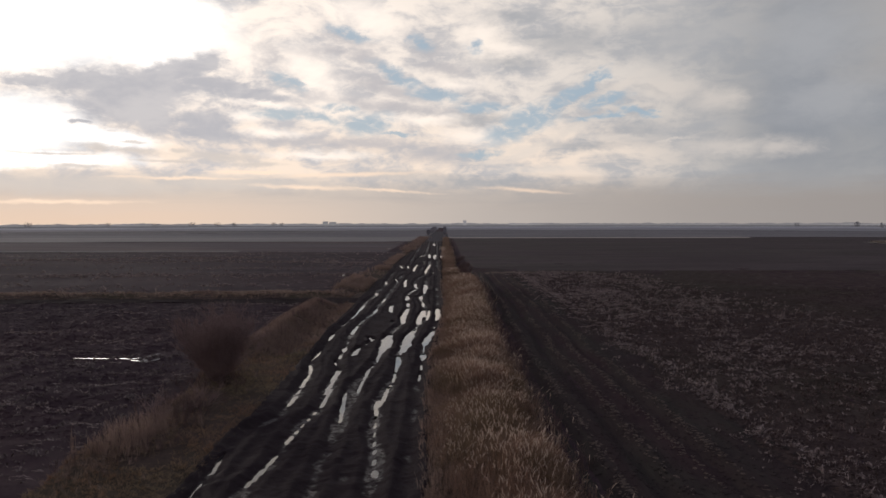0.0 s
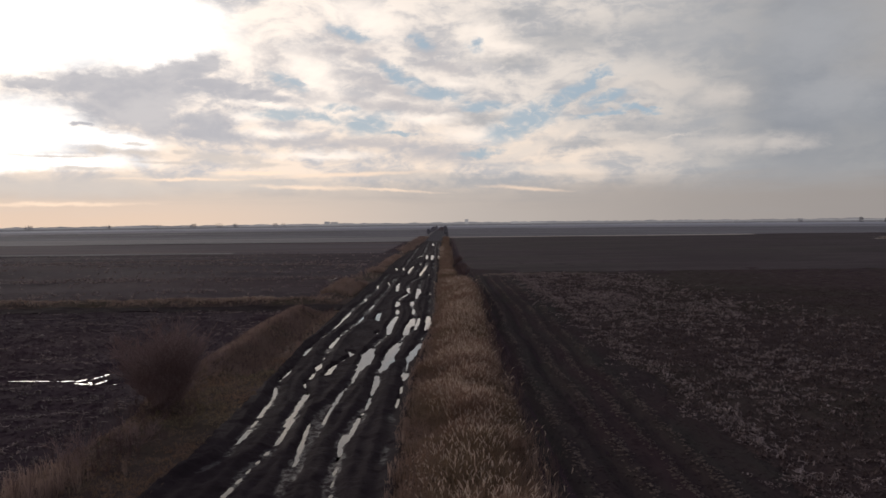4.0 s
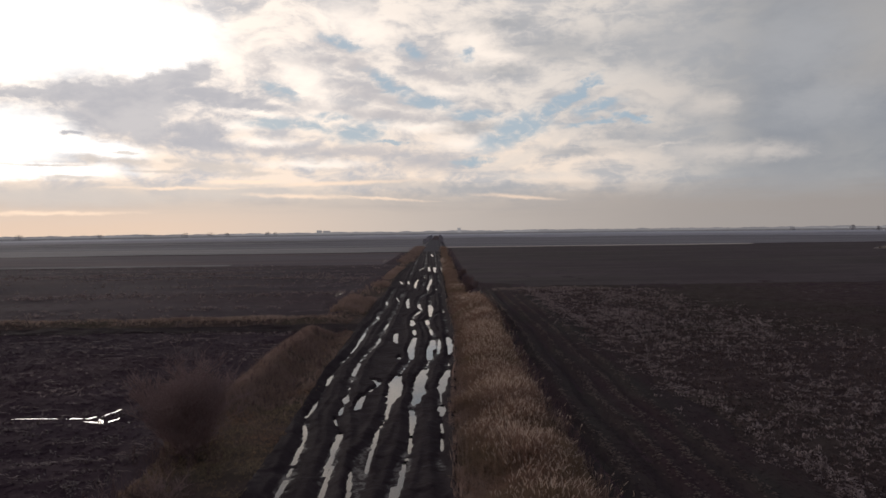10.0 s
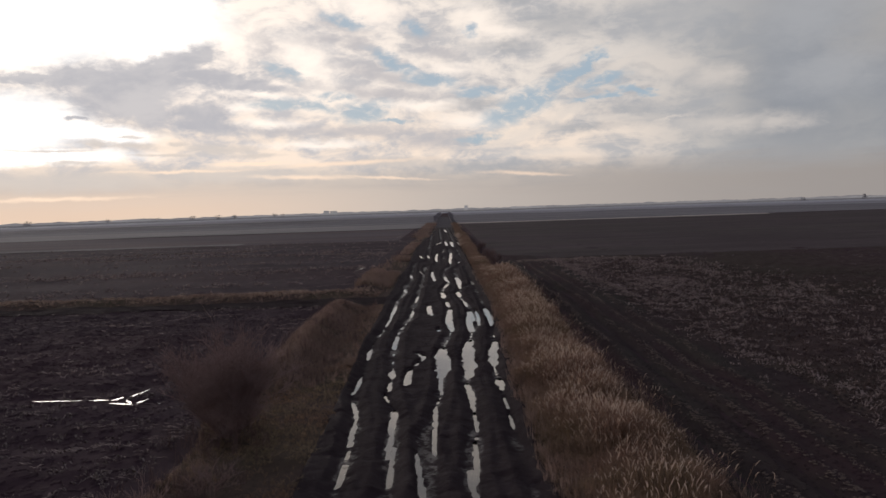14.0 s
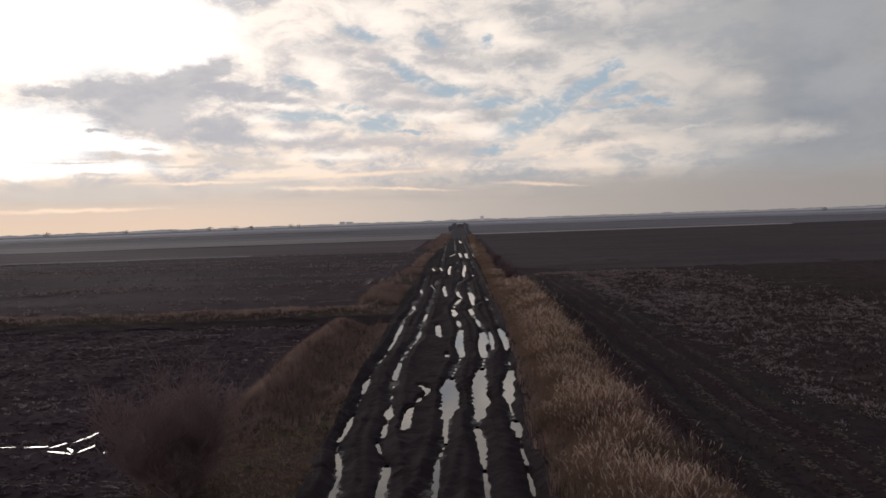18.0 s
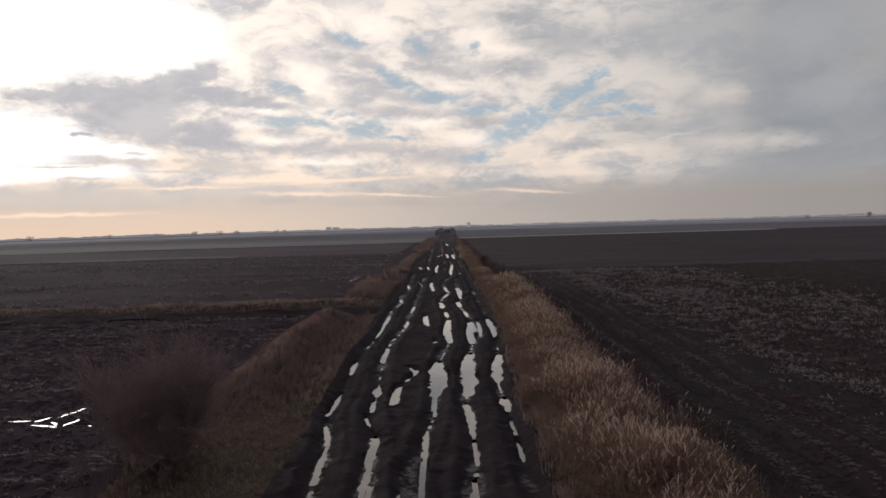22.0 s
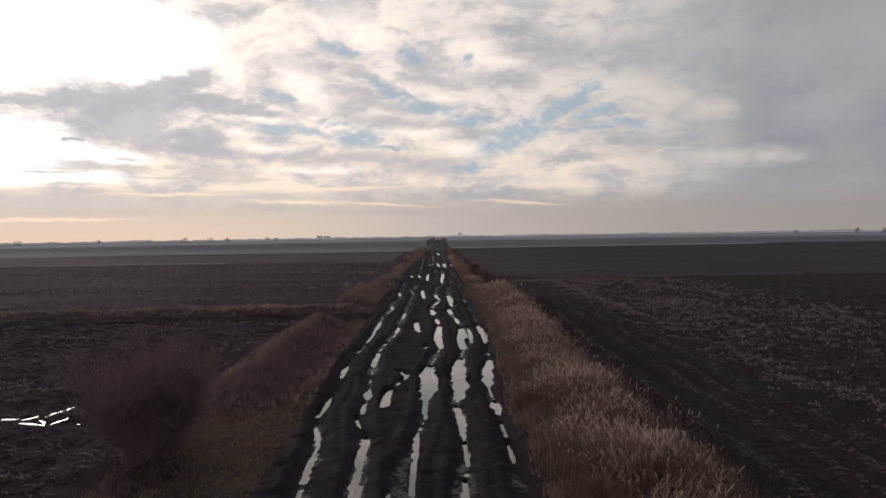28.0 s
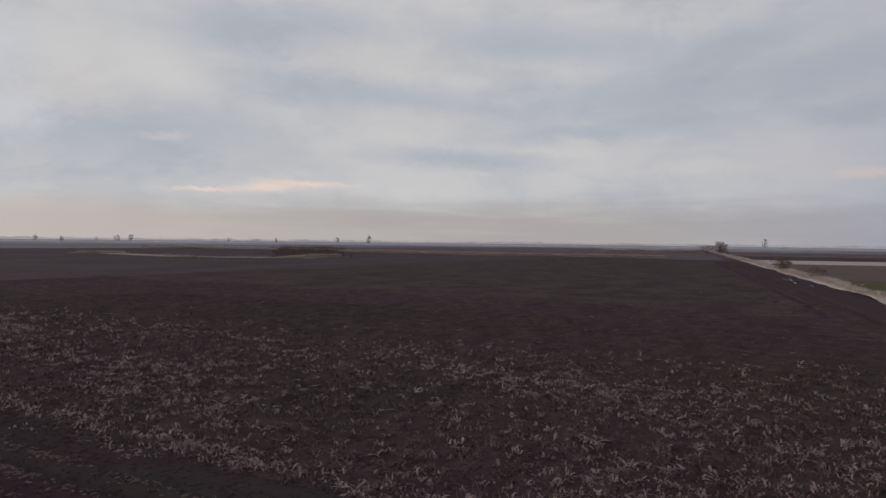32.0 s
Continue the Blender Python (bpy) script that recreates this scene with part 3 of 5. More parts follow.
RUT_2 = [(-2.25, 7.68, -2.53, 4.88, 0.19), (-2.20, 9.54, -2.23, 8.80, 0.25), (-1.86, 16.27, -1.85, 13.27, 0.24),
    (-2.03, 17.52, -1.98, 15.33, 0.30), (-2.08, 20.15, -2.03, 17.52, 0.32), (-2.58, 22.33, -2.34, 21.04, 0.10),
    (-2.45, 24.14, -2.45, 22.52, 0.14), (-2.49, 26.20, -2.45, 24.79, 0.34), (-2.76, 34.55, -2.70, 30.84, 0.22),
    (-2.63, 37.13, -2.47, 37.67, 0.15), (-2.22, 43.86, -2.21, 41.73, 0.26), (-2.16, 48.41, -2.06, 52.21, 0.15),
    (-3.05, 100.24, -2.59, 94.54, 0.35), (-0.60, 104.61, -0.66, 87.49, 0.41), (0.39, 108.12, 0.64, 104.67, 0.31),
    (-0.66, 128.21, 0.22, 136.97, 0.51)]
RUT_3 = [(-1.25, 15.74, -0.86, 11.08, 0.25), (-0.71, 20.30, -0.70, 15.40, 0.22), (-0.50, 24.73, -0.48, 21.79, 0.14),
    (-0.31, 30.73, -0.48, 24.73, 0.72), (0.18, 44.17, 0.15, 35.52, 0.47), (0.06, 48.20, 0.19, 45.59, 0.28),
    (-0.19, 54.07, -0.09, 50.07, 0.46), (0.40, 60.87, -0.05, 57.31, 0.32), (0.12, 67.21, 0.45, 61.30, 0.39),
    (1.45, 103.65, 1.00, 83.42, 0.42), (2.09, 141.51, 2.22, 121.10, 0.64), (1.08, 142.16, 1.14, 123.47, 0.60),
    (1.77, 213.33, 1.96, 193.59, 0.72)]
RUT_4 = [(0.71, 6.17, 0.80, 5.72, 0.22), (0.19, 14.30, 0.29, 11.81, 0.29), (0.47, 16.50, 0.31, 13.20, 0.24),
    (0.58, 19.48, 0.58, 17.43, 0.13), (0.52, 23.58, 0.60, 19.90, 0.26), (1.03, 32.44, 0.59, 24.61, 0.64),
    (1.40, 42.92, 1.27, 35.26, 0.49), (1.93, 43.59, 1.82, 37.35, 0.19), (1.28, 48.76, 1.42, 44.85, 0.20),
    (1.06, 53.93, 1.05, 50.86, 0.46), (2.49, 60.30, 2.65, 59.40, 0.20), (1.28, 65.82, 1.35, 56.37, 0.49),
    (2.09, 86.40, 2.10, 83.82, 0.30), (3.37, 137.23, 3.37, 122.22, 0.39)]
RUT_5 = [(1.74, 19.53, 1.67, 17.59, 0.11), (1.74, 21.44, 1.74, 19.53, 0.12), (1.81, 24.14, 1.74, 22.29, 0.37),
    (2.26, 32.26, 1.75, 26.44, 0.47), (2.60, 44.38, 2.51, 36.66, 0.45)]
RUT_0 = [(-1.73, 26.48, -1.87, 23.17, 0.34), (-1.18, 28.46, -1.67, 26.86, 0.26), (-1.55, 29.90, -1.18, 28.46, 0.41),
    (-0.56, 36.78, -0.52, 35.18, 0.24), (-1.23, 46.63, -0.96, 41.19, 0.38), (-1.19, 51.38, -1.03, 51.65, 0.14),
    (-1.06, 56.43, -0.66, 57.46, 0.23), (-1.12, 74.02, -0.85, 62.56, 0.37), (-2.49, 75.12, -1.98, 69.50, 0.20)]
WATER_LEVEL = -0.09
RUTS = [RUT_1, RUT_2, RUT_3, RUT_4, RUT_5]


def threads(rows, lead=False):
    """Narrow wet threads between the puddles of one rut, and with lead on from its first one."""
    out = []
    for a, c in zip(rows, rows[1:]):
        x0, y0 = (a[0], a[1]) if a[1] > a[3] else (a[2], a[3])
        x1, y1 = (c[0], c[1]) if c[1] < c[3] else (c[2], c[3])
        if 0.2 < y1 - y0 < 7.0 and abs(x1 - x0) < 0.7 and y0 < 60:
            out.append((x0, y0 - 0.1, x1, y1 + 0.1, 0.06))
    first = min(rows, key=lambda r: min(r[1], r[3]))
    x, y = (first[0], first[1]) if first[1] < first[3] else (first[2], first[3])
    if lead:
        out.append((x - 0.25, -8.0, x, y + 0.1, 0.06))
    return out


THREADS = threads(RUT_1, True) + threads(RUT_2, True) + threads(RUT_3) + threads(RUT_4) + threads(RUT_5)


def rut_line(rows):
    ends = sorted([(r[1], r[0]) for r in rows] + [(r[3], r[2]) for r in rows])
    ys, xs = np.array([e[0] for e in ends]), np.array([e[1] for e in ends])
    steps = np.arange(ys[0], ys[-1] + 2, 2.0)
    mean = np.array([np.average(xs, weights=np.exp(-((ys - s) / 1.5) ** 2) + 1e-9) for s in steps])
    return steps, mean


def road_height(x, y):
    near = step(y, 260, 110)
    z = 0.035 * bumps(x, y, 0.35, 11) + 0.035 * bumps(x, y * 0.4, 0.8, 12) + 0.03 * bumps(x, y, 2.2, 13) + near * 0.02 * bumps(x, y, 0.16, 14)
    for i, rows in enumerate(RUTS):
        sy, sx = rut_line(rows)
        q = x - np.interp(y, sy, sx) - 0.05 * bumps(y, 0 * y, 1.7, 20 + i)
        z = z - 0.085 * np.exp(-(q / 0.24) ** 2) + 0.06 * np.exp(-((np.abs(q) - 0.46) / 0.14) ** 2)
    rim = np.minimum(x - road_left(y), road_right(y) - x)
    z = z + 0.10 * np.exp(-(rim / 0.4) ** 2)
    wob = 0.26 * bumps(x, y, 0.45, 15) + 0.26 * bumps(x, y, 0.17, 16) + 0.30 * bumps(x * 0.35, y, 0.13, 17) + 0.08
    dry = np.full(x.shape, 9.0)
    for rows in RUTS + [RUT_0, THREADS]:
        for ax, ay, bx, by, w in rows:
            dryer = 0.36 + 0.25 * float(step(min(ay, by), 15, 28)) if rows is THREADS else 0.0
            w = w * (0.45 + 0.55 * float(step(min(ay, by), 12, 25)))
            part_of = np.abs(y[:, 0] - (ay + by) / 2) < abs(by - ay) / 2 + w + 0.6
            px, py = x[part_of], y[part_of]
            ux, uy = bx - ax, by - ay
            s = np.clip(((px - ax) * ux + (py - ay) * uy) / (ux * ux + uy * uy), 0, 1)
            bow = 0.12 * w * np.sin(6.0 * s + ax * 9)
            d = np.hypot(px - ax - s * ux - bow, py - ay - s * uy) / (0.5 * w * (0.42 + 0.56 * np.sin(np.pi * s) ** 0.7) + 0.02)
            dry[part_of] = np.minimum(dry[part_of], d + wob[part_of] + dryer)
    z = np.maximum(z, WATER_LEVEL + 0.012)
    z = np.minimum(z, 0.02 + 0.03 * (dry - 1)) * (dry < 1.8) + z * (dry >= 1.8)
    z = np.where(dry < 1.25, np.minimum(z, WATER_LEVEL + 0.14 * (dry - 1.0)), z)
    return z - 0.4 * (rim < -0.15) + fall(x, y)


rys = spaced((-60, -10, 0.5), (-10, 3, 0.12), (3, 45, 0.06), (45, 62, 0.09), (62, 145, 0.2), (145, 240, 0.8))
rxs = spaced((-4.6, 5.2, 0.07))
road = tagged(smooth(sheet("road", rxs, rys, road_height, MUD)), "deeply rutted black mud farm track with standing water", "road", kind="structure")
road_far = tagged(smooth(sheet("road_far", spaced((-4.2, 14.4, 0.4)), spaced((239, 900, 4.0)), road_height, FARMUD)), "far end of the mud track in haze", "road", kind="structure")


def puddle(ax, ay, bx, by, w, order):
    n = 10
    along = math.atan2(by - ay, bx - ax)
    ring = []
    for i in range(2 * n):
        a = math.pi * 2 * i / (2 * n)
        end = (bx, by) if math.cos(a) > 0 else (ax, ay)
        r = 0.62 * w + 0.06
        ring.append((end[0] + r * math.cos(a + along), end[1] + r * math.sin(a + along), WATER_LEVEL + 0.0015 * (order % 7)))
    bm = bmesh.new()
    bm.faces.new([bm.verts.new(p) for p in ring])
    me = bpy.data.meshes.new("puddle")
    bm.to_mesh(me)
    bm.free()
    me.materials.append(WATER)
    return tagged(new("puddle", me), "long still puddle of muddy water in a wheel rut", "puddle", "puddles in the ruts", kind="structure")


for order, row in enumerate(row for rows in RUTS + [RUT_0, THREADS] for row in rows):
    puddle(*row, order)

# ---- fields and verges ----


def band(name, left, right, ys, across, material, height=land, lift=0.03):
    """A sheet of ground between the lines x = left(y) and x = right(y)."""
    u = np.linspace(0, 1, across)[None]
    gy = np.repeat(np.asarray(ys, float)[:, None], across, 1)
    gx = left(gy) * (1 - u) + right(gy) * u
    gz = height(gx, gy) + lift - 0.12 * ((u == 0) | (u == 1))
    ny = len(ys)
    i = (np.arange(ny - 1)[:, None] * across + np.arange(across - 1)[None]).ravel()
    return smooth(solid(name, np.stack([gx, gy, gz], -1).reshape(-1, 3), np.stack([i, i + 1, i + 1 + across, i + across], 1), material))


def plot(name, corners, material, lift=0.05, label="", n=24, ragged=0.0):
    """A far field with four corners and slightly uneven edges."""
    a, b, c, d = (np.array(p, float) for p in corners)
    u, v = np.meshgrid(np.linspace(0, 1, n), np.linspace(0, 1, n))
    p = (a * (1 - u[..., None]) + b * u[..., None]) * (1 - v[..., None]) + (d * (1 - u[..., None]) + c * u[..., None]) * v[..., None]
    p[..., 1] += ragged * bumps(p[..., 0], p[..., 1], 18.0, 31)
    co = np.concatenate([p, lift + fall(p[..., :1], p[..., 1:])], -1).reshape(-1, 3)
    i = (np.arange(n - 1)[:, None] * n + np.arange(n - 1)[None]).ravel()
    return tagged(solid(name, co, np.stack([i, i + 1, i + 1 + n, i + n], 1), material), label, "field", kind="structure")


def wander(x0, size, amount, seed):
    return lambda y: x0 + amount * bumps(y, 0 * np.asarray(y, float), size, seed)


near_ys = spaced((-40, 62, 0.25), (62, 150, 0.6), (150, 240, 3.0))
tagged(band("verge_left", lambda y: -8.0 + 0.4 * bumps(y, 0 * y, 4.0, 41), lambda y: road_left(y) + 0.1, spaced((-40, 47.0, 0.25)), 22, TURF),
       "dry brown grass verge and bank beside the mud track", "verge", kind="structure")
tagged(band("verge_left_far", lambda y: bend(y) - 6.9 + 1.5 * step(y, 75, 110) + 0.8 * bumps(y, 0 * y, 7.0, 42), lambda y: road_left(y) + 0.1, spaced((51.2, 150, 0.5), (150, 240, 3.0)), 14, TURF),
       "pale dry grass verge along the far mud track", "verge", kind="structure")
tagged(band("verge_right", lambda y: road_right(y) - 0.1, lambda y: bend(y) + 6.3 + 0.9 * step(y, 20, 62) - 1.5 * step(y, 66, 80) + 0.25 * bumps(y, 0 * y, 3.0, 43), near_ys, 16, TURF),
       "matted dry grass under the reeds", "verge", kind="structure")
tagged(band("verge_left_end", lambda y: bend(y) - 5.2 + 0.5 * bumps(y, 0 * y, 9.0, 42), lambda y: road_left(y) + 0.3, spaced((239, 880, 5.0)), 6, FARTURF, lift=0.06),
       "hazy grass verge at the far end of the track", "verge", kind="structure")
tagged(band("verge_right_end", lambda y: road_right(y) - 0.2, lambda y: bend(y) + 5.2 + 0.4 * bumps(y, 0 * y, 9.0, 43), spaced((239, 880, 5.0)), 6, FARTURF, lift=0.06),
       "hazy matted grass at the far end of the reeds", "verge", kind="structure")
tagged(band("grass_strip", wander(-95.0, 3, 0, 1), lambda y: -5.0 + 0 * y, spaced((51.0, 56.2, 0.4)), 160, TURF), "strip of dry grass between two ploughed fields", "verge", kind="structure")
tagged(band("side_track", wander(-80.0, 3, 0, 1), lambda y: -3.9 + 0 * y, spaced((47.6, 51.0, 0.2)), 120, MUD_DRY, lift=0.05), "narrow dark muddy side track between fields", "track", kind="structure")
tagged(band("headland", lambda y: 6.1 + 0.9 * step(y, 20, 70) + 0.2 * bumps(y, 0 * y, 2.0, 44), lambda y: 12.6 + 0.7 * bumps(y, 0 * y, 2.5, 45), spaced((-40, 80, 0.22), (80, 92, 0.5)), 46, SOIL_GREEN),
       "dark greenish soil headland with tractor wheel tracks", "field", kind="structure")
tagged(band("field_right", lambda y: 12.2 + 0.7 * bumps(y, 0 * y, 2.5, 45), lambda y: 60.0 + 0 * y, spaced((-30, 86.5, 0.36)), 135, SOIL_EAST, lift=0.02),
       "brown soil of a harvested maize field", "field", kind="structure")
tagged(band("field_right_middle", lambda y: 59.8 + 0 * y, lambda y: np.minimum(228.0, 48 + 4.255 * (y + 2.4) - 13.0), spaced((4.0, 87, 1.2)), 110, SOIL_EAST_FAR, lift=0.03),
       "wide brown field, slightly paler than the maize field", "field", kind="structure")
tagged(band("cross_balk", wander(8.5, 3, 0, 1), lambda y: 24.0 + 0 * y, spaced((80.5, 84.0, 0.5)), 40, CRUMB, lift=0.06), "thin grassy balk across the dark field", "verge", kind="structure")
# next three fields: haze is put into the soil colour
tagged(band("field_left_middle", lambda y: -150 + 0 * y, lambda y: -8.0 + 2.6 * step(y, 75, 110) + 0.6 * bumps(y, 0 * y, 5.0, 42), spaced((57, 150, 1.5)), 110, SOIL_MID, lift=0.05), "dark ploughed field beyond the grass strip, lightened for haze", "field", kind="structure")
tagged(band("field_left_back", lambda y: -420 + 0 * y, lambda y: bend(y) - 4.9 + 0 * y, spaced((149.6, 228, 4.0)), 60, SOIL_FAR, lift=0.05), "dark ploughed field, lightened for haze", "field", kind="structure")
tagged(band("field_right_back", lambda y: bend(y) + 5.6 + 7.0 * step(y, 96, 88), lambda y: 228 + 0 * y, spaced((86, 280, 2.0)), 120, SOIL_BACK, lift=0.05), "wide dark ploughed field, lightened for haze", "field", kind="structure")
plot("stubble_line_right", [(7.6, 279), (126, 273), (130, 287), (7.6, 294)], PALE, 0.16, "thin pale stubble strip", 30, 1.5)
# far_field plots wear soil colours greyed for haze
plot("far_field_right", [(7.6, 294), (600, 262), (900, 700), (12, 700)], FARSOIL, 0.12, "grey brown far field, haze in its colour", 24, 3.0)
plot("far_field_east", [(227, -700), (760, -700), (760, 700), (227, 262)], SOIL_FAR, 0.10, "grey brown far field, haze in its colour", 24, 0)
plot("stubble_line_left", [(-150, 150), (-42, 150), (-42, 156), (-150, 157)], STUBBLE, 0.14, "thin pale stubble strip", 30, 1.5)
plot("stubble_field_left", [(-420, 226), (-3.4, 232), (-2.6, 300), (-520, 310)], STUBBLE, 0.14, "pale stubble field", 24, 3.0)
plot("far_field_left", [(-700, 310), (-2.6, 300), (-1.2, 420), (-700, 430)], FARSOIL, 0.12, "grey brown far field, haze in its colour", 24, 3.0)
plot("far_field_left", [(-900, 430), (-1.2, 420), (1.0, 640), (-900, 640)], FARSOIL, 0.14, "grey brown far field, haze in its colour", 24, 3.0)
plot("stubble_line_left", [(-500, 455), (-60, 440), (-60, 462), (-500, 470)], STUBBLE, 0.3, "thin pale stubble strip", 30, 1.5)
plot("stubble_line_left", [(-420, 548), (-9, 530), (-9, 560), (-420, 570)], STUBBLE, 0.3, "thin pale stubble strip", 30, 1.5)


def ring(name, near, far, seed, material, label, lift=0.15):
    """A belt of far fields with uneven edges, all round the place."""
    a, u = np.meshgrid(np.radians(np.linspace(-75, 125, 320)), np.linspace(0, 1, 7))
    d = np.degrees(a)
    r = near * (1 + 0.07 * bumps(d, 0 * d, 5.0, seed) + 0.02 * bumps(d, 0 * d, 0.9, seed + 3)) * (1 - u) + far * 1.12 * u
    x, y = r * np.sin(a), r * np.cos(a)
    n = a.shape[1]
    i = (np.arange(6)[:, None] * n + np.arange(n - 1)[None]).ravel()
    co = np.stack([x, y, lift + fall(x, y)], -1).reshape(-1, 3)
    return tagged(solid(name, co, np.stack([i, i + 1, i + 1 + n, i + n], 1), material), label, "field", kind="structure")


# each belt is paler than the one before, to paint in haze
ring("far_field_belt", 620, 800, 101, HAZY_NEAR, "brownish grey far fields, haze in their colour")
ring("far_field_belt", 790, 1000, 104, HAZY_DARK, "dark grey far fields, haze in their colour", 0.18)
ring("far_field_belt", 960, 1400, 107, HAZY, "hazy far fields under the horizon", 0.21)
# outer belts emit light themselves in place of haze
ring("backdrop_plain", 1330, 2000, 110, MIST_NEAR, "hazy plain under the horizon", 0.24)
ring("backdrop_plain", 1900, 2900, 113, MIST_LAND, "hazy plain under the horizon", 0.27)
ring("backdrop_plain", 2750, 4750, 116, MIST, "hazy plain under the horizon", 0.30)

# the second farm road, leaving to the east
ROAD2 = np.array([1.0, 0.235]) / math.hypot(1.0, 0.235)
SIDE2 = np.array([ROAD2[1], -ROAD2[0]])


def east(s, off):
    """A point s metres along the second road's near edge, off metres across it."""
    p = np.array([48.0, -2.4]) + ROAD2 * s + SIDE2 * off
    return p[0], p[1]


def strip2(name, off0, off1, s0, s1, material, lift, label, wave):
    s, u = np.meshgrid(spaced((s0, s1, 1.2)), np.linspace(0, 1, 10), indexing="ij")
    off = off0 + (off1 - off0) * u + wave * bumps(s, 0 * s, 5.0, int(off0 * 3) % 50) * ((u == 0) | (u == 1))
    x = 48.0 + ROAD2[0] * s + SIDE2[0] * off
    y = -2.4 + ROAD2[1] * s + SIDE2[1] * off
    z = lift + 0.10 * bumps(s * 0.4, off, 0.9, 51) - 0.2 * ((u == 0) | (u == 1))
    i = (np.arange(s.shape[0] - 1)[:, None] * 10 + np.arange(9)[None]).ravel()
    ob = smooth(solid(name, np.stack([x, y, z], -1).reshape(-1, 3), np.stack([i, i + 1, i + 11, i + 10], 1), material))
    return tagged(ob, label, "road" if name.startswith("road") else "verge", kind="structure")


strip2("road_east", 0, 5.0, -8, 520, SOIL_RED, 0.08, "dark muddy farm track running to a clump of trees", 0.5)
strip2("verge_east", 4.9, 7.9, -8, 520, PALE, 0.14, "pale dry grass verge beside the farm track", 0.9)
strip2("field_edge_east", -2.5, 0.2, -8, 150, SOIL_EAST, 0.05, "greenish soil at the field's edge", 0.8)


def east_plot(name, s0, s1, off0, off1, material, lift, label):
    plot(name, [east(s0, off0), east(s1, off0), east(s1, off1), east(s0, off1)], material, lift, label, 24, 0.6)


east_plot("green_field_east", 10, 72, 7.7, 60, GREENCROP, 0.10, "short green winter crop")
east_plot("brown_field_east", 71, 158, 7.7, 80, SOIL_BROWN, 0.12, "reddish brown ploughed field")
east_plot("pale_field_east", 157, 200, 7.7, 90, PALE, 0.14, "pale dry grass field")
east_plot("dark_field_east", 199, 262, 7.7, 110, SOIL_EAST_FAR, 0.16, "dark brown ploughed field")
# soil colour here is lightened for haze
east_plot("hazed_field_east", 261, 430, 7.7, 150, SOIL_FAR, 0.18, "greyish brown ploughed field, lightened for haze")
east_plot("stubble_field_east", 429, 520, 7.7, 150, STUBBLE, 0.2, "pale stubble field")

# ---- water lying in the fields ----


def pool(ax, ay, bx, by, w, z, seed):
    """A shallow pool with a ragged shore round the line from a to b."""
    rnd = random.Random(seed)
    a, b = Vector((ax, ay)), Vector((bx, by))
    u = (b - a).normalized()
    v = Vector((-u.y, u.x))
    n = max(8, int((b - a).length / (0.22 * w)))
    up, down, bow = [], [], 0.0
    for i in range(n + 1):
        bow = 0.8 * bow + rnd.uniform(-0.16, 0.16) * w
        mid, half = a + (b - a) * (i / n) + v * bow, w * 0.5 * (0.25 + 0.75 * math.sin(math.pi * (i + 0.5) / (n + 1)))
        up.append(mid + v * half * rnd.uniform(0.15, 1.3))
        down.append(mid - v * half * rnd.uniform(0.15, 1.3))
    co = [(p.x, p.y, z) for p in up] + [(p.x, p.y, z) for p in down]
    quads = [(i + n + 1, i + n + 2, i + 1, i) for i in range(n)]
    return tagged(solid("pool", co, quads, WATER), "shallow pool of rain water lying on ploughed soil", "puddle", "pools in the fields", kind="structure")


pool(-15.60, 22.40, -13.50, 22.28, 0.06, 0.10, 31)
pool(-13.44, 22.27, -12.64, 22.26, 0.11, 0.10, 1)
pool(-12.37, 21.77, -11.42, 21.46, 0.11, 0.10, 2)
pool(-12.50, 22.13, -12.18, 22.58, 0.11, 0.10, 3)
pool(-11.91, 22.08, -11.53, 21.58, 0.11, 0.10, 4)
pool(-11.98, 22.57, -11.68, 23.70, 0.11, 0.10, 5)
pool(-11.34, 21.56, -11.16, 22.31, 0.11, 0.10, 6)
pool(-10.56, 21.49, -10.52, 21.55, 0.11, 0.10, 7)
pool(-9.41, 75.32, -8.87, 79.99, 0.25, 0.12, 8)
pool(-7.53, 68.47, -7.67, 71.84, 0.25, 0.12, 9)
pool(-9.61, 162.34, -9.05, 173.25, 0.25, 0.12, 10)
pool(122.73, 13.10, 112.28, 11.20, 0.35, 0.14, 12)
pool(119.58, 11.78, 112.83, 10.54, 0.35, 0.14, 13)
pool(109.54, 10.23, 106.74, 9.57, 0.35, 0.14, 14)
pool(102.06, 7.76, 99.75, 7.09, 0.35, 0.14, 15)

# ---- scattered plants and litter ----


def ribbon(points, widths, turn):
    """A bent leaf: a strip of quads along points, flat towards turn."""
    c, s = math.cos(turn), math.sin(turn)
    co = []
    for (x, y, z), w in zip(points, widths):
        co += [(x - c * w / 2, y - s * w / 2, z), (x + c * w / 2, y + s * w / 2, z)]
    return co, [(2 * i, 2 * i + 1, 2 * i + 3, 2 * i + 2) for i in range(len(points) - 1)]


def joined(pieces):
    co, quads = [], []
    for c, q in pieces:
        quads += [tuple(i + len(co) for i in f) for f in q]
        co += c
    return np.array(co, float), np.array(quads, int)


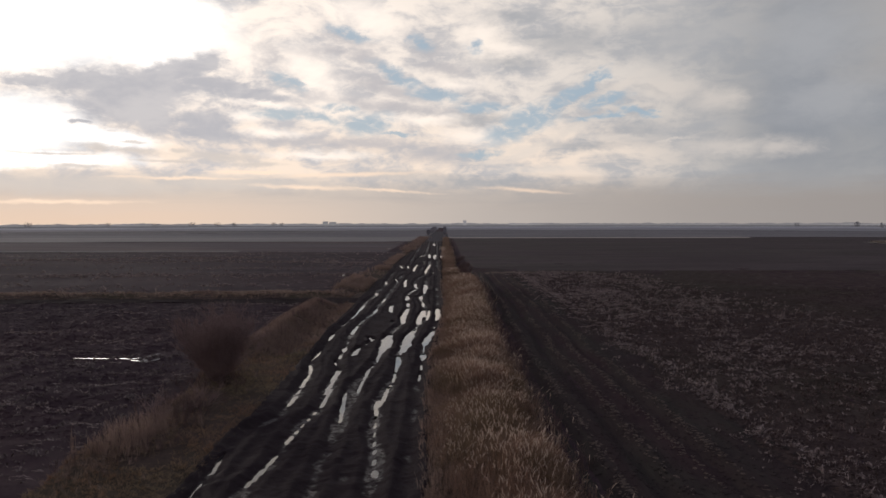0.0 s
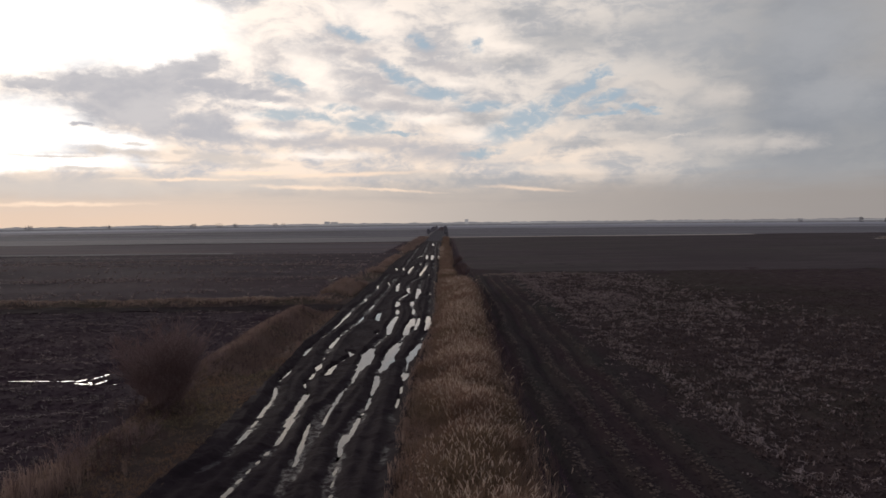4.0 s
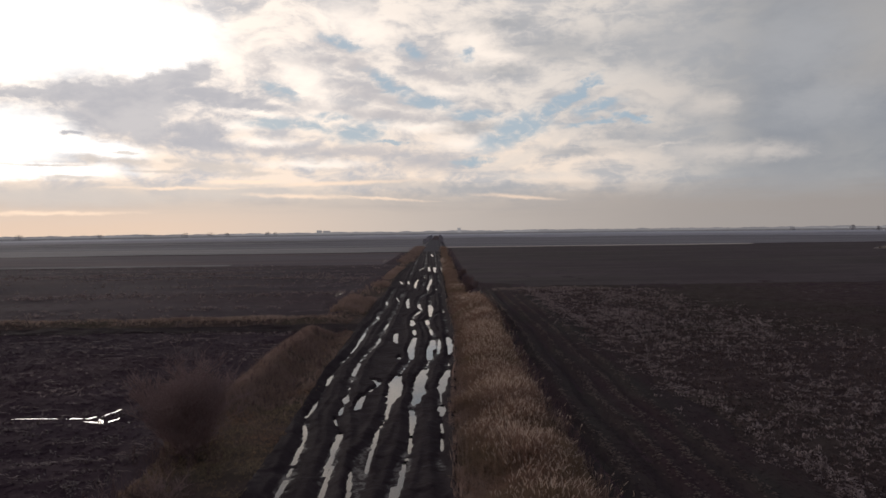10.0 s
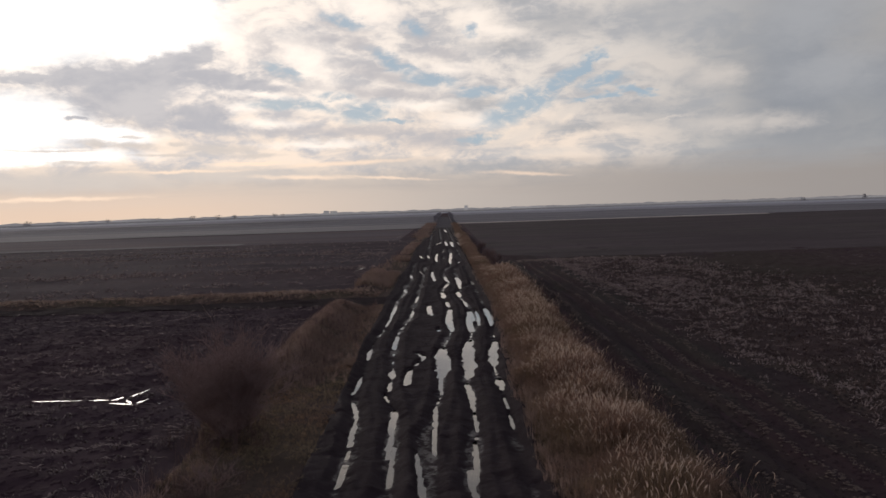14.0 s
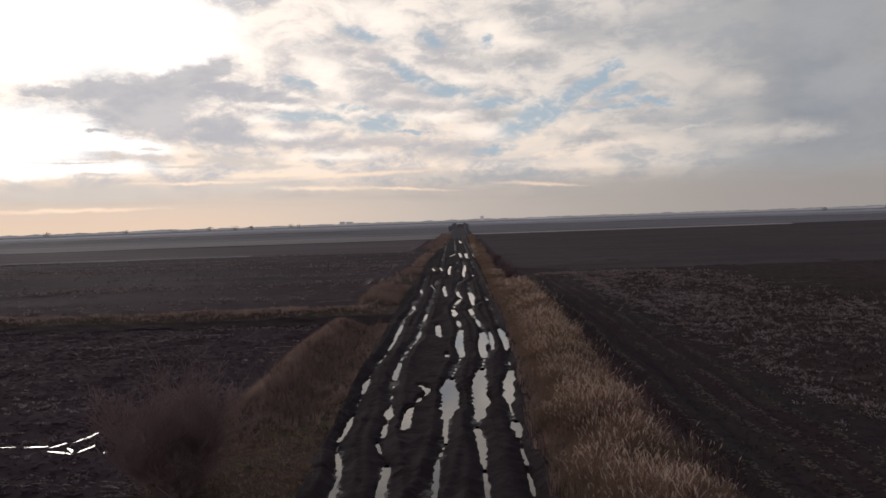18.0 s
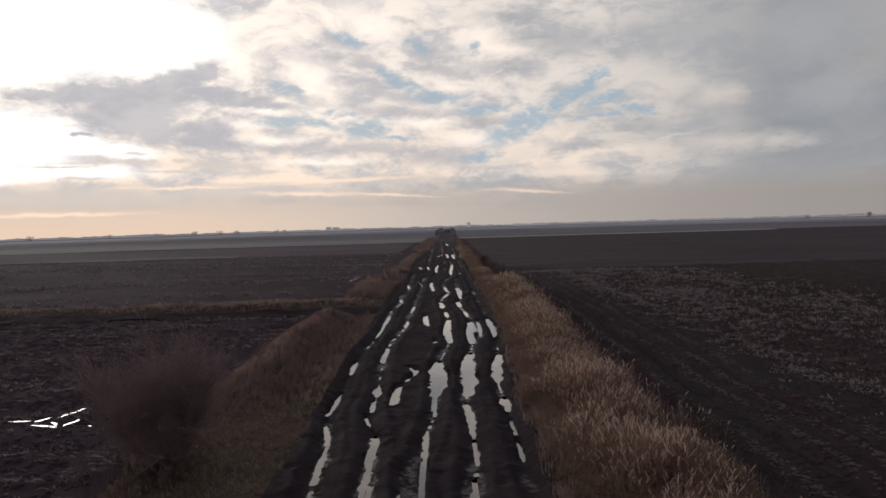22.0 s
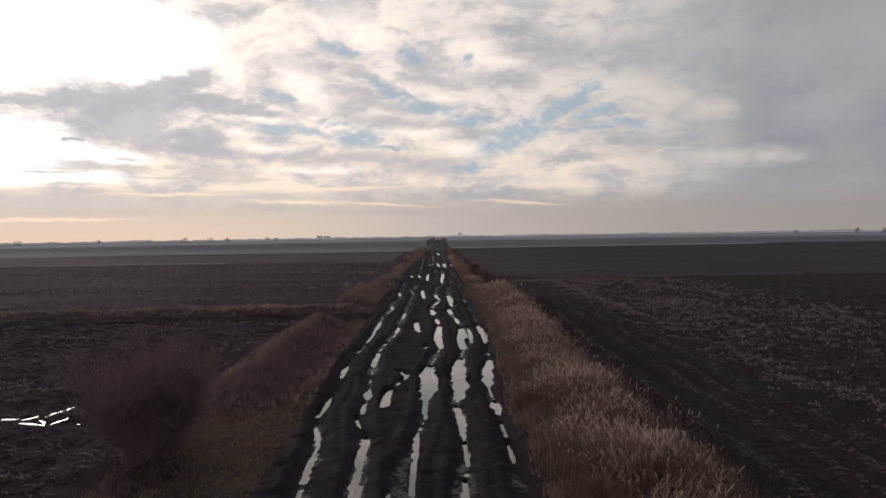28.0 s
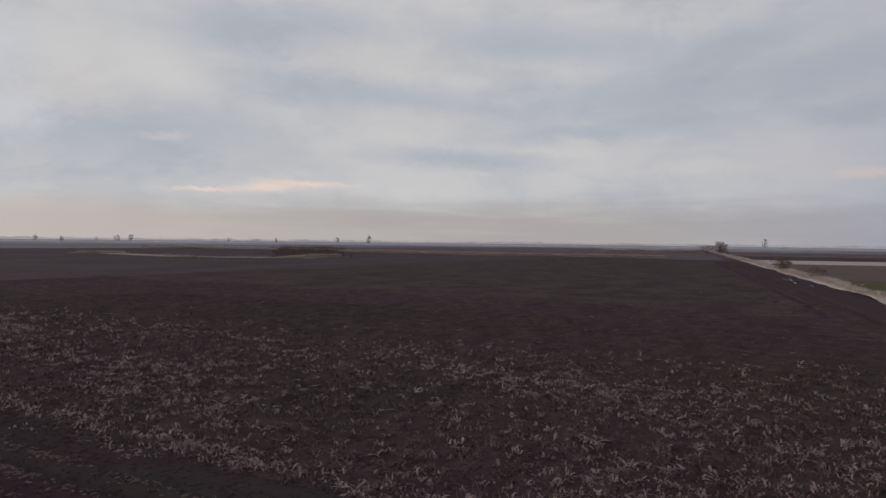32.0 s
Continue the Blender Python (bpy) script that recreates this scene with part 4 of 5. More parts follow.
def scatter(name, patterns, spots, turns, sizes, material, label, category, leans=None, parent=None):
    """One mesh of many small plants: each spot takes one of the patterns, turned, scaled and leaning."""
    rng = np.random.default_rng(len(spots))
    pick = rng.integers(0, len(patterns), len(spots))
    all_co, all_quads, base = [], [], 0
    for k, (co, quads) in enumerate(patterns):
        m = pick == k
        if not m.any():
            continue
        c, s = np.cos(turns[m])[:, None], np.sin(turns[m])[:, None]
        sc = sizes[m]
        sc = sc if sc.ndim == 2 else np.repeat(sc[:, None], 3, 1)
        x, y, z = co[None, :, 0] * sc[:, :1], co[None, :, 1] * sc[:, 1:2], co[None, :, 2] * sc[:, 2:]
        px, py = x * c - y * s, x * s + y * c
        if leans is not None:
            px, py = px + z * leans[m][:, :1], py + z * leans[m][:, 1:]
        p = np.stack([px, py, z], -1) + spots[m][:, None]
        n = len(co)
        all_co.append(p.reshape(-1, 3))
        all_quads.append((quads[None] + base + np.arange(len(p))[:, None, None] * n).reshape(-1, 4))
        base += len(p) * n
    ob = solid(name, np.concatenate(all_co), np.concatenate(all_quads), material, parent)
    return tagged(ob, label, category, kind="stuff") if not parent else ob


def reed_pattern(rnd):
    pieces = []
    bend = rnd.uniform(-0.10, 0.10)
    stem = [(bend * t * t, 0.3 * bend * t, t) for t in (0, 0.4, 0.75, 1.0)]
    pieces.append(ribbon(stem, (0.009, 0.008, 0.007, 0.005), rnd.uniform(0, 6.3)))
    for _ in range(4):
        z0, a, long = rnd.uniform(0.35, 0.9), rnd.uniform(0, 6.3), rnd.uniform(0.12, 0.28)
        rise = rnd.uniform(0.1, 0.8)
        x0 = bend * z0 * z0
        pts = [(x0, 0, z0), (x0 + 0.4 * long * math.cos(a), 0.4 * long * math.sin(a), z0 + 0.5 * long), (x0 + long * math.cos(a), long * math.sin(a), z0 + rise * long)]
        pieces.append(ribbon(pts, (0.007, 0.011, 0.003), a + 1.57 + rnd.uniform(-0.6, 0.6)))
    return joined(pieces), bend


def plume_pattern(rnd, bend):
    pieces = []
    a = rnd.uniform(0, 6.3)
    for k in range(2):
        side = 0.03 * math.cos(a), 0.03 * math.sin(a)
        pts = [(bend, 0.3 * bend, 0.95), (bend + side[0] * 0.6, side[1] * 0.6, 1.0), (bend + side[0] * 1.4, side[1] * 1.4, 1.045), (bend + side[0] * 2.4, side[1] * 2.4, 1.06)]
        pieces.append(ribbon(pts, (0.006, 0.018, 0.015, 0.004), a + 1.57 * k + 0.8))
    return joined(pieces)


def tuft_pattern(rnd, blades=9, high=1.0, spread=0.45, wide=0.02):
    pieces = []
    for _ in range(blades):
        a, out, h = rnd.uniform(0, 6.3), rnd.uniform(0.1, 1) * spread, high * rnd.uniform(0.5, 1)
        x0, y0 = rnd.uniform(-0.1, 0.1), rnd.uniform(-0.1, 0.1)
        pts = [(x0, y0, -0.05), (x0 + 0.4 * out * math.cos(a), y0 + 0.4 * out * math.sin(a), 0.65 * h), (x0 + out * math.cos(a), y0 + out * math.sin(a), h * rnd.uniform(0.7, 1))]
        pieces.append(ribbon(pts, (wide, wide * 0.9, wide * 0.2), a + 1.57 + rnd.uniform(-0.8, 0.8)))
    return joined(pieces)


def litter_pattern(rnd):
    """Crumpled scraps of maize leaf and a bit of stalk lying on the soil."""
    pieces = []
    for k in range(rnd.randint(4, 8)):
        a, long = rnd.uniform(0, 6.3), rnd.uniform(0.05, 0.15)
        x0, y0, up = rnd.gauss(0, 0.13), rnd.gauss(0, 0.09), rnd.uniform(0.0, 0.09)
        wide = rnd.uniform(0.03, 0.085)
        if k == 0:
            long, wide = rnd.uniform(0.15, 0.32), rnd.uniform(0.012, 0.03)
        pts = [(x0, y0, 0.01), (x0 + 0.5 * long * math.cos(a), y0 + 0.5 * long * math.sin(a), 0.025 + up), (x0 + long * math.cos(a + 0.5), y0 + long * math.sin(a + 0.5), 0.02 + up * rnd.uniform(0, 1.6))]
        pieces.append(ribbon(pts, (wide * rnd.uniform(0.3, 0.9), wide, wide * rnd.uniform(0.2, 0.8)), a + 1.57 + rnd.uniform(-0.7, 0.7)))
    return joined(pieces)


def leafy_pattern(rnd):
    """A clump of torn maize leaves that curl up from a stump of root and stalk."""
    pieces = []
    for k in range(rnd.randint(5, 9)):
        a, long = rnd.uniform(0, 6.3), rnd.uniform(0.10, 0.30)
        x0, y0, up = rnd.gauss(0, 0.07), rnd.gauss(0, 0.06), rnd.uniform(0.02, 0.16)
        wide, c, s2 = rnd.uniform(0.02, 0.075), math.cos(a), math.sin(a)
        pts = [(x0, y0, 0.0), (x0 + 0.35 * long * c, y0 + 0.35 * long * s2, 0.6 * up + 0.03), (x0 + 0.7 * long * c, y0 + 0.7 * long * s2, up + 0.03),
               (x0 + long * math.cos(a + rnd.uniform(-0.6, 0.6)), y0 + long * math.sin(a), up * rnd.uniform(0.1, 1.1) + 0.02)]
        pieces.append(ribbon(pts, (wide * 0.4, wide, wide * rnd.uniform(0.6, 1.0), wide * 0.15), a + 1.57 + rnd.uniform(-0.9, 0.9)))
    return joined(pieces)


def furrow_pattern(rnd):
    """Straw and root mat lying along a furrow."""
    pieces = []
    for _ in range(rnd.randint(2, 4)):
        x, y, long = rnd.uniform(-0.4, 0.4), rnd.uniform(-0.12, 0.12), rnd.uniform(0.25, 0.8)
        pts = [(x - long / 2, y, 0.02), (x - long / 6, y + rnd.uniform(-0.05, 0.05), rnd.uniform(0.03, 0.09)), (x + long / 5, y + rnd.uniform(-0.06, 0.06), rnd.uniform(0.03, 0.09)), (x + long / 2, y + rnd.uniform(-0.08, 0.08), 0.02)]
        pieces.append(ribbon(pts, (0.02, rnd.uniform(0.04, 0.09), rnd.uniform(0.04, 0.09), 0.02), 1.57 + rnd.uniform(-0.3, 0.3)))
    return joined(pieces)


def clod_pattern(rnd):
    ring = [(math.cos(a) * rnd.uniform(0.7, 1.1), math.sin(a) * rnd.uniform(0.7, 1.1)) for a in (0, 1.57, 3.14, 4.71)]
    co = [(x, y, -0.3) for x, y in ring] + [(x * 0.75 + rnd.uniform(-0.1, 0.1), y * 0.75, rnd.uniform(0.45, 0.75)) for x, y in ring]
    quads = [(i, (i + 1) % 4, 4 + (i + 1) % 4, 4 + i) for i in range(4)] + [(4, 5, 6, 7)]
    return np.array(co), np.array(quads)


rng = np.random.default_rng(7)
rnd = random.Random(11)


def thrown(n, x0, x1, y0, y1, keep=None, height=land, sink=0.0):
    """n random spots on the land in a rectangle, thinned by keep(x, y), a chance from 0 to 1."""
    x, y = rng.uniform(x0, x1, n), rng.uniform(y0, y1, n)
    if keep is not None:
        m = rng.random(n) < keep(x, y)
        x, y = x[m], y[m]
    return np.stack([x, y, height(x, y) - sink], 1)


def turned(p):
    return rng.uniform(0, 2 * math.pi, len(p))


# reeds: low at the road, tallest past the middle of the strip
made = [reed_pattern(rnd) for _ in range(14)]
REEDS, PLUMES = [m[0] for m in made], [plume_pattern(rnd, m[1]) for m in made]


def strip_right(y):
    return bend(y) + 5.9 + 0.9 * step(y, 20, 62) - 1.6 * step(y, 66, 80)


def reed_bed(n, y0, y1, wide):
    y = rng.uniform(y0, y1, n)
    u = rng.beta(1.5, 1.25, n)
    l, r = road_right(y) + 0.05, strip_right(y)
    x = l + (r - l) * u
    top = 0.12 + 0.68 * np.sin(0.5 * np.pi * np.clip(u / 0.68, 0, 1)) - 0.45 * step(u, 0.72, 1.0) + 0.30 * bumps(x, y, 2.6, 61) + 0.16 * bumps(x, y, 0.9, 62)
    top = (top + 0.25 * step(y, 30, 60)) * (1 - 0.62 * step(y + 2 * bumps(x, y, 3.0, 78), 64, 70)) + 0.35 * step(y, 70, 80) * bumps(0 * x, y, 14.0, 79)
    h = (np.maximum(top, 0.2) - land(x, y)) * rng.uniform(0.72, 1.08, n)
    spots = np.stack([x, y, land(x, y) - 0.02], 1)
    sizes = np.stack([wide * (0.7 + 0.3 * h), wide * (0.7 + 0.3 * h), h], 1)
    lean = np.stack([rng.normal(0.07, 0.17, n) + 0.16 * bumps(x, y, 1.3, 98), rng.normal(0.02, 0.17, n) + 0.16 * bumps(x, y, 1.1, 99)], 1)
    return spots, rng.uniform(0, 6.3, n), sizes, lean, h


for count, y0, y1, wide in ((6000, -40, -8, 1.6), (12000, -8, 12, 1.0), (36000, 12, 45, 1.1), (10000, 45, 90, 2.0), (5000, 90, 160, 3.6), (1600, 160, 300, 7.0)):
    spots, turns, sizes, lean, h = reed_bed(count, y0, y1, wide)
    scatter("reed_bed", REEDS, spots, turns, sizes, REED, "dense bed of dry brown reeds beside the track", "reeds", lean)
    if y1 < 100:
        tall = (h + spots[:, 2] > 0.42) & (rng.random(count) < 0.24)
        scatter("reed_plumes", PLUMES, spots[tall], turns[tall], sizes[tall] * np.array([1.2, 1.2, 1.0]), PLUME, "feathery seed heads of dry reeds", "reeds", lean[tall])

ry = rng.uniform(-8, 64, 260)
rx = strip_right(ry) + rng.normal(-0.25, 0.2, 260)
spots = np.stack([rx, ry, land(rx, ry) - 0.02], 1)
high = rng.uniform(0.7, 1.25, 260)
sizes, lean, turns = np.stack([1.1 + 0 * high, 1.1 + 0 * high, high], 1), np.stack([rng.normal(0.2, 0.15, 260), rng.normal(0, 0.2, 260)], 1), rng.uniform(0, 6.3, 260)
scatter("reed_bed", REEDS, spots, turns, sizes, REED, "single dry reeds leaning out over the field", "reeds", lean)
scatter("reed_plumes", PLUMES, spots, turns, sizes * np.array([1.2, 1.2, 1.0]), PLUME, "feathery seed heads of leaning reeds", "reeds", lean)

TUFTS = [tuft_pattern(rnd) for _ in range(10)]
LOW = [tuft_pattern(rnd, 8, 1.0, 0.9, 0.03) for _ in range(8)]
WEEDS = [tuft_pattern(rnd, 12, 1.0, 0.6, 0.012) for _ in range(8)]
LITTER = [litter_pattern(rnd) for _ in range(14)]
LEAFY = [leafy_pattern(rnd) for _ in range(14)]
CLODS = [clod_pattern(rnd) for _ in range(8)]
FURROWS = [furrow_pattern(rnd) for _ in range(12)]

# matted grass at the foot of the reeds
p = thrown(9000, 1.6, 6.6, -8, 70, lambda x, y: (x > road_right(y) - 0.05) * (x < strip_right(y) + 0.3))
scatter("grass", TUFTS, p, turned(p), rng.uniform(0.25, 0.65, len(p)), STRAW, "dry brown grass at the foot of the reeds", "grass")
# dark dead weeds on the field side of the reeds
p = thrown(1500, 5.6, 7.6, -6, 85, lambda x, y: np.exp(-((x - strip_right(y) - 0.35) / 0.3) ** 2))
scatter("dead_weeds", WEEDS, p, turned(p), rng.uniform(0.35, 0.95, len(p)), WEED, "dark dead weeds along the edge of the reeds", "weeds")

# a pale clump of reeds and dark brush further along the ditch
p = thrown(1500, 3.4, 6.4, 118, 168, lambda x, y: (x > road_right(y)) * (x < road_right(y) + 2.4) * step(bumps(0 * x, y, 9.0, 121), -0.4, 0.2))
scatter("reeds_far", TUFTS, p, turned(p), np.stack([rng.uniform(1.2, 2.2, len(p))] * 2 + [rng.uniform(0.6, 1.3, len(p))], 1), STRAW_PALE, "pale dry reeds further along the ditch", "reeds")
p = thrown(900, 4.6, 8.0, 84, 132, lambda x, y: np.exp(-((x - 6.3) / 0.8) ** 2) * step(bumps(0 * x, y, 8.0, 122), -0.5, 0.3))
scatter("dead_weeds", WEEDS, p, turned(p), np.stack([rng.uniform(1.2, 2.0, len(p))] * 2 + [rng.uniform(0.6, 1.2, len(p))], 1), WEED, "dark dead brush beside the far ditch", "weeds")

# verge on the other side: short green and brown grass, long straw on the bank


def on_verge(x, y):
    return (x < road_left(y)) * (x > -7.9 + 0.4 * bumps(y, 0 * y, 4.0, 41))


p = thrown(26000, -8.6, -3.8, -38, 46.8, lambda x, y: on_verge(x, y) * (0.10 + 0.9 * step(bumps(x, y, 1.8, 63) + 0.4 * bumps(x, y, 0.6, 60) + 0.5 * step(y, 26, 20), -0.1, 0.5)))
scatter("grass", LOW, p, turned(p), np.stack([rng.uniform(0.14, 0.34, len(p))] * 2 + [rng.uniform(0.08, 0.22, len(p))], 1), MOSS, "short greenish grass on the verge", "grass")
p = thrown(9000, -8.1, -5.2, -38, 24, lambda x, y: on_verge(x, y) * np.clip(0.06 + 0.8 * step(x, -6.2, -7.2) * step(bumps(x, y, 1.5, 59), -0.4, 0.3), 0, 1))
scatter("grass", TUFTS, p, turned(p), np.stack([rng.uniform(0.25, 0.5, len(p))] * 2 + [rng.uniform(0.12, 0.32, len(p))], 1), STRAW, "dry brown grass at the field side of the verge", "grass")
p = thrown(15000, -8.1, -4.0, 22, 46.8, lambda x, y: (x < road_left(y) - 0.1) * step(y, 22, 27) * np.clip(0.12 + 0.8 * step(x, -5.2, -6.2) * step(bumps(x, y, 1.6, 59), -0.5, 0.3) + 0.5 * (bumps(x, y, 1.4, 64) > 0.3), 0, 1))
scatter("grass", TUFTS, p, turned(p), np.stack([rng.uniform(0.3, 0.55, len(p))] * 2 + [rng.uniform(0.2, 0.45, len(p))], 1), STRAW, "long dry brown grass on the bank", "grass")
p = thrown(6500, -7.9, -3.6, 51, 160, lambda x, y: (x < road_left(y) - 0.4) * (x > road_left(y) - 3.4 + 1.5 * step(y, 70, 100)) * (0.04 + 0.96 * step(bumps(0 * x, y, 13.0, 66) + 0.5 * bumps(x, y, 4.0, 65), 0.0, 0.4)))
scatter("grass", TUFTS, p, turned(p), np.stack([rng.uniform(1.0, 1.8, len(p))] * 2 + [rng.uniform(0.35, 0.8, len(p))], 1), STRAW, "broken patches of long dry grass along the far verge", "grass")
p = thrown(900, -7.5, 0.0, 160, 300, lambda x, y: (x < road_left(y)) * (x > road_left(y) - 3.4))
scatter("grass", TUFTS, p, turned(p), np.stack([rng.uniform(4, 6, len(p))] * 2 + [rng.uniform(0.5, 0.9, len(p))], 1), STRAW, "long dry pale grass along the far verge", "grass")
p = thrown(9000, -75, -5, 50.8, 56.5, lambda x, y: np.exp(-((y - 53.6) / 1.7) ** 2) * (0.45 + 0.55 * step(bumps(x, y, 5.0, 66), -0.3, 0.3)))
scatter("grass", TUFTS, p, turned(p), np.stack([rng.uniform(0.7, 1.2, len(p))] * 2 + [rng.uniform(0.12, 0.32, len(p))], 1), STRAW, "long dry grass on the strip between two fields", "grass")
p = thrown(7000, -90, -6, 51.4, 55.8, lambda x, y: np.exp(-((y - 53.4) / 1.2) ** 2) * (0.25 + 0.75 * step(bumps(x, y * 0.3, 7.0, 131), -0.3, 0.4)))
scatter("grass", TUFTS, p, turned(p), np.stack([rng.uniform(0.6, 1.1, len(p))] * 2 + [rng.uniform(0.18, 0.40, len(p))], 1), STRAW_PALE, "bleached dry grass on the strip between two fields", "grass")
p = thrown(900, -60, -9, 44.5, 46.2, lambda x, y: step(bumps(x, 0 * y, 6.0, 132), -0.2, 0.3) * step(x, -22, -30))
scatter("grass", TUFTS, p, turned(p), np.stack([rng.uniform(0.5, 0.9, len(p))] * 2 + [rng.uniform(0.12, 0.25, len(p))], 1), STRAW_PALE, "thin line of bleached grass at the field edge", "grass")
# tall pale tufts and small dark shrubs near the bush
p = thrown(900, -8.4, -5.4, 5.5, 13.0, lambda x, y: np.exp(-(((x + 6.9) / 0.7) ** 2 + ((y - 9.0) / 1.5) ** 2)))
scatter("grass", TUFTS, p, turned(p), rng.uniform(0.45, 0.85, len(p)), STRAW, "tall tan dry grass clump on the verge", "grass")
p = thrown(500, -8.2, -5.4, 5.0, 16.5, lambda x, y: 0.12 + 0.7 * np.exp(-(((x + 6.3) / 0.7) ** 2 + ((y - 12.6) / 1.5) ** 2)))
scatter("dead_weeds", WEEDS, p, turned(p), rng.uniform(0.5, 0.9, len(p)), WEED, "low dark dead shrubs on the verge", "weeds")
p = thrown(900, -8.4, -4.6, 24, 47, lambda x, y: 0.5 + 0 * x)
scatter("dead_weeds", WEEDS, p, turned(p), rng.uniform(0.3, 0.7, len(p)), WEED, "reddish dead weeds on the grass bank", "weeds")

# maize litter on the brown field


def maize_rows(x, y):
    return step(x + 0.4 * bumps(x, y, 1.0, 57), 12.0, 13.4) * step(x + 0.10 * y + 1.6 * bumps(x, y, 2.0, 69), 38.0, 28.0)


def drilled(x, y):
    """The rows in which the maize stood, and heaps left by the harvester."""
    row = 0.5 + 0.5 * np.cos(2 * math.pi * (x + 0.25 * bumps(x, y, 5.0, 92)) / 1.5)
    heap = step(bumps(x, y * 0.5, 2.4, 67) + 0.5 * bumps(x, y, 0.8, 68), -0.35, 0.65)
    return np.clip(0.06 + 0.42 * heap * (0.55 + 0.45 * row) + 0.5 * np.exp(-((x - 13.1 - 0.3 * bumps(x, y, 3.0, 93)) / 0.35) ** 2), 0, 1)


p = thrown(52000, 12.0, 40.0, -12, 82, lambda x, y: np.clip(0.45 + 0.4 * bumps(x, y, 1.6, 56), 0.1, 1) * maize_rows(x, y))
scatter("maize_litter", LITTER, p, turned(p), np.stack([rng.uniform(0.5, 1.1, len(p))] * 2 + [rng.uniform(0.6, 1.4, len(p))], 1), HUSK_BROWN, "rotting brown maize leaves trodden into the soil", "litter")
p = thrown(52000, 12.0, 40.0, -12, 82, lambda x, y: drilled(x, y) * maize_rows(x, y), sink=-0.01)
scatter("maize_litter", LEAFY, p, turned(p), np.stack([rng.gamma(4.0, 0.12, len(p)) + 0.25] * 2 + [rng.gamma(4.0, 0.12, len(p)) + 0.2], 1), HUSK, "torn pale maize leaves and stalks curling up from the soil", "litter")
p = thrown(15000, 12.0, 40.0, -12, 82, lambda x, y: drilled(x, y) * maize_rows(x, y))
scatter("maize_litter", LITTER, p, turned(p), np.stack([rng.uniform(0.4, 0.9, len(p))] * 2 + [rng.uniform(0.6, 1.4, len(p))], 1), HUSK, "flattened pale maize leaves on the soil", "litter")
p = thrown(16000, 12.0, 36.0, 36, 84, lambda x, y: drilled(x, y) * maize_rows(x, y) * step(y, 36, 50))
scatter("maize_litter", LEAFY, p, turned(p), np.stack([rng.uniform(0.7, 1.3, len(p))] * 2 + [rng.uniform(0.7, 1.4, len(p))], 1), HUSK, "clumps of torn pale maize leaves on the soil", "litter")
p = thrown(16000, 27, 120, -10, 110, lambda x, y: 0.05 + 0.4 * step(bumps(x * 0.15, y, 2.0, 70), 0.25, 0.7) * step(x, 110, 40))
scatter("maize_litter", LITTER + FURROWS, p, rng.normal(1.4, 0.6, len(p)), np.stack([rng.uniform(0.5, 1.1, len(p))] * 2 + [rng.uniform(0.3, 0.7, len(p))], 1), LITTER_DARK, "sparse weathered maize litter on the bare field", "litter")
p = thrown(3000, 6.6, 12.8, -12, 78, lambda x, y: 0.08 + 0.3 * step(x, 10.5, 12.5) + 0.0 * y)
scatter("maize_litter", LITTER, p, turned(p), rng.uniform(0.3, 0.6, len(p)), HUSK_BROWN, "scraps of litter on the headland", "litter")
p = thrown(40000, -62, -8.3, -10, 48.5, lambda x, y: step(y, 10, 17) * 0.015 + (0.35 + 0.65 * step(y, 10, 17)) * 0.8 * step(bumps(x * 0.22, y, 0.8, 71) + 0.6 * bumps(x, y, 6.0, 72), 0.30, 0.85))
scatter("stubble_litter", FURROWS, p, rng.normal(-0.04, 0.14, len(p)), np.stack([rng.uniform(0.35, 0.75, len(p)), rng.uniform(0.35, 0.6, len(p)), rng.uniform(0.5, 1.0, len(p))], 1), HUSK, "pale stubble and roots turned up along the furrows", "litter")
p = thrown(5000, -24, -8.3, -6, 24, lambda x, y: 0.2 + 0.6 * step(bumps(x, y, 1.2, 58), 0.2, 0.7))
scatter("stubble_litter", LITTER, p, turned(p), rng.uniform(0.6, 1.1, len(p)), LITTER_DARK, "weathered stubble turned up by the plough", "litter")
p = thrown(22000, -120, -7.6, 57, 145, lambda x, y: 0.02 + 0.8 * step(bumps(x * 0.12, y, 3.0, 73) + 0.5 * bumps(x, y, 9.0, 74), 0.35, 0.9), sink=-0.13)
scatter("stubble_litter", FURROWS, p, rng.normal(0, 0.14, len(p)), np.stack([rng.uniform(0.9, 2.0, len(p)), rng.uniform(0.5, 1.0, len(p)), rng.uniform(0.6, 1.0, len(p))], 1), HUSK, "pale stubble and roots turned up along the furrows", "litter")

p = thrown(26000, -62, -8.4, -8, 48, lambda x, y: 0.03 + 0.75 * step(bumps(x * 0.25, y, 1.3, 111) + 0.6 * bumps(x, y, 5.0, 112), 0.25, 0.9))
scatter("stubble_litter", LEAFY, p, turned(p), np.stack([rng.uniform(0.4, 1.0, len(p))] * 2 + [rng.uniform(0.25, 0.8, len(p))], 1), HUSK, "pale roots and stubble turned up by the plough", "litter")
p = thrown(24000, -130, -7.8, 58, 150, lambda x, y: 0.03 + 0.8 * step(bumps(x * 0.12, y, 4.0, 113) + 0.6 * bumps(x, y, 9.0, 114), 0.25, 0.9), sink=-0.06)
scatter("stubble_litter", LEAFY, p, turned(p), np.stack([rng.uniform(0.9, 2.0, len(p))] * 2 + [rng.uniform(0.7, 1.6, len(p))], 1), HUSK, "pale roots and stubble turned up by the plough", "litter")

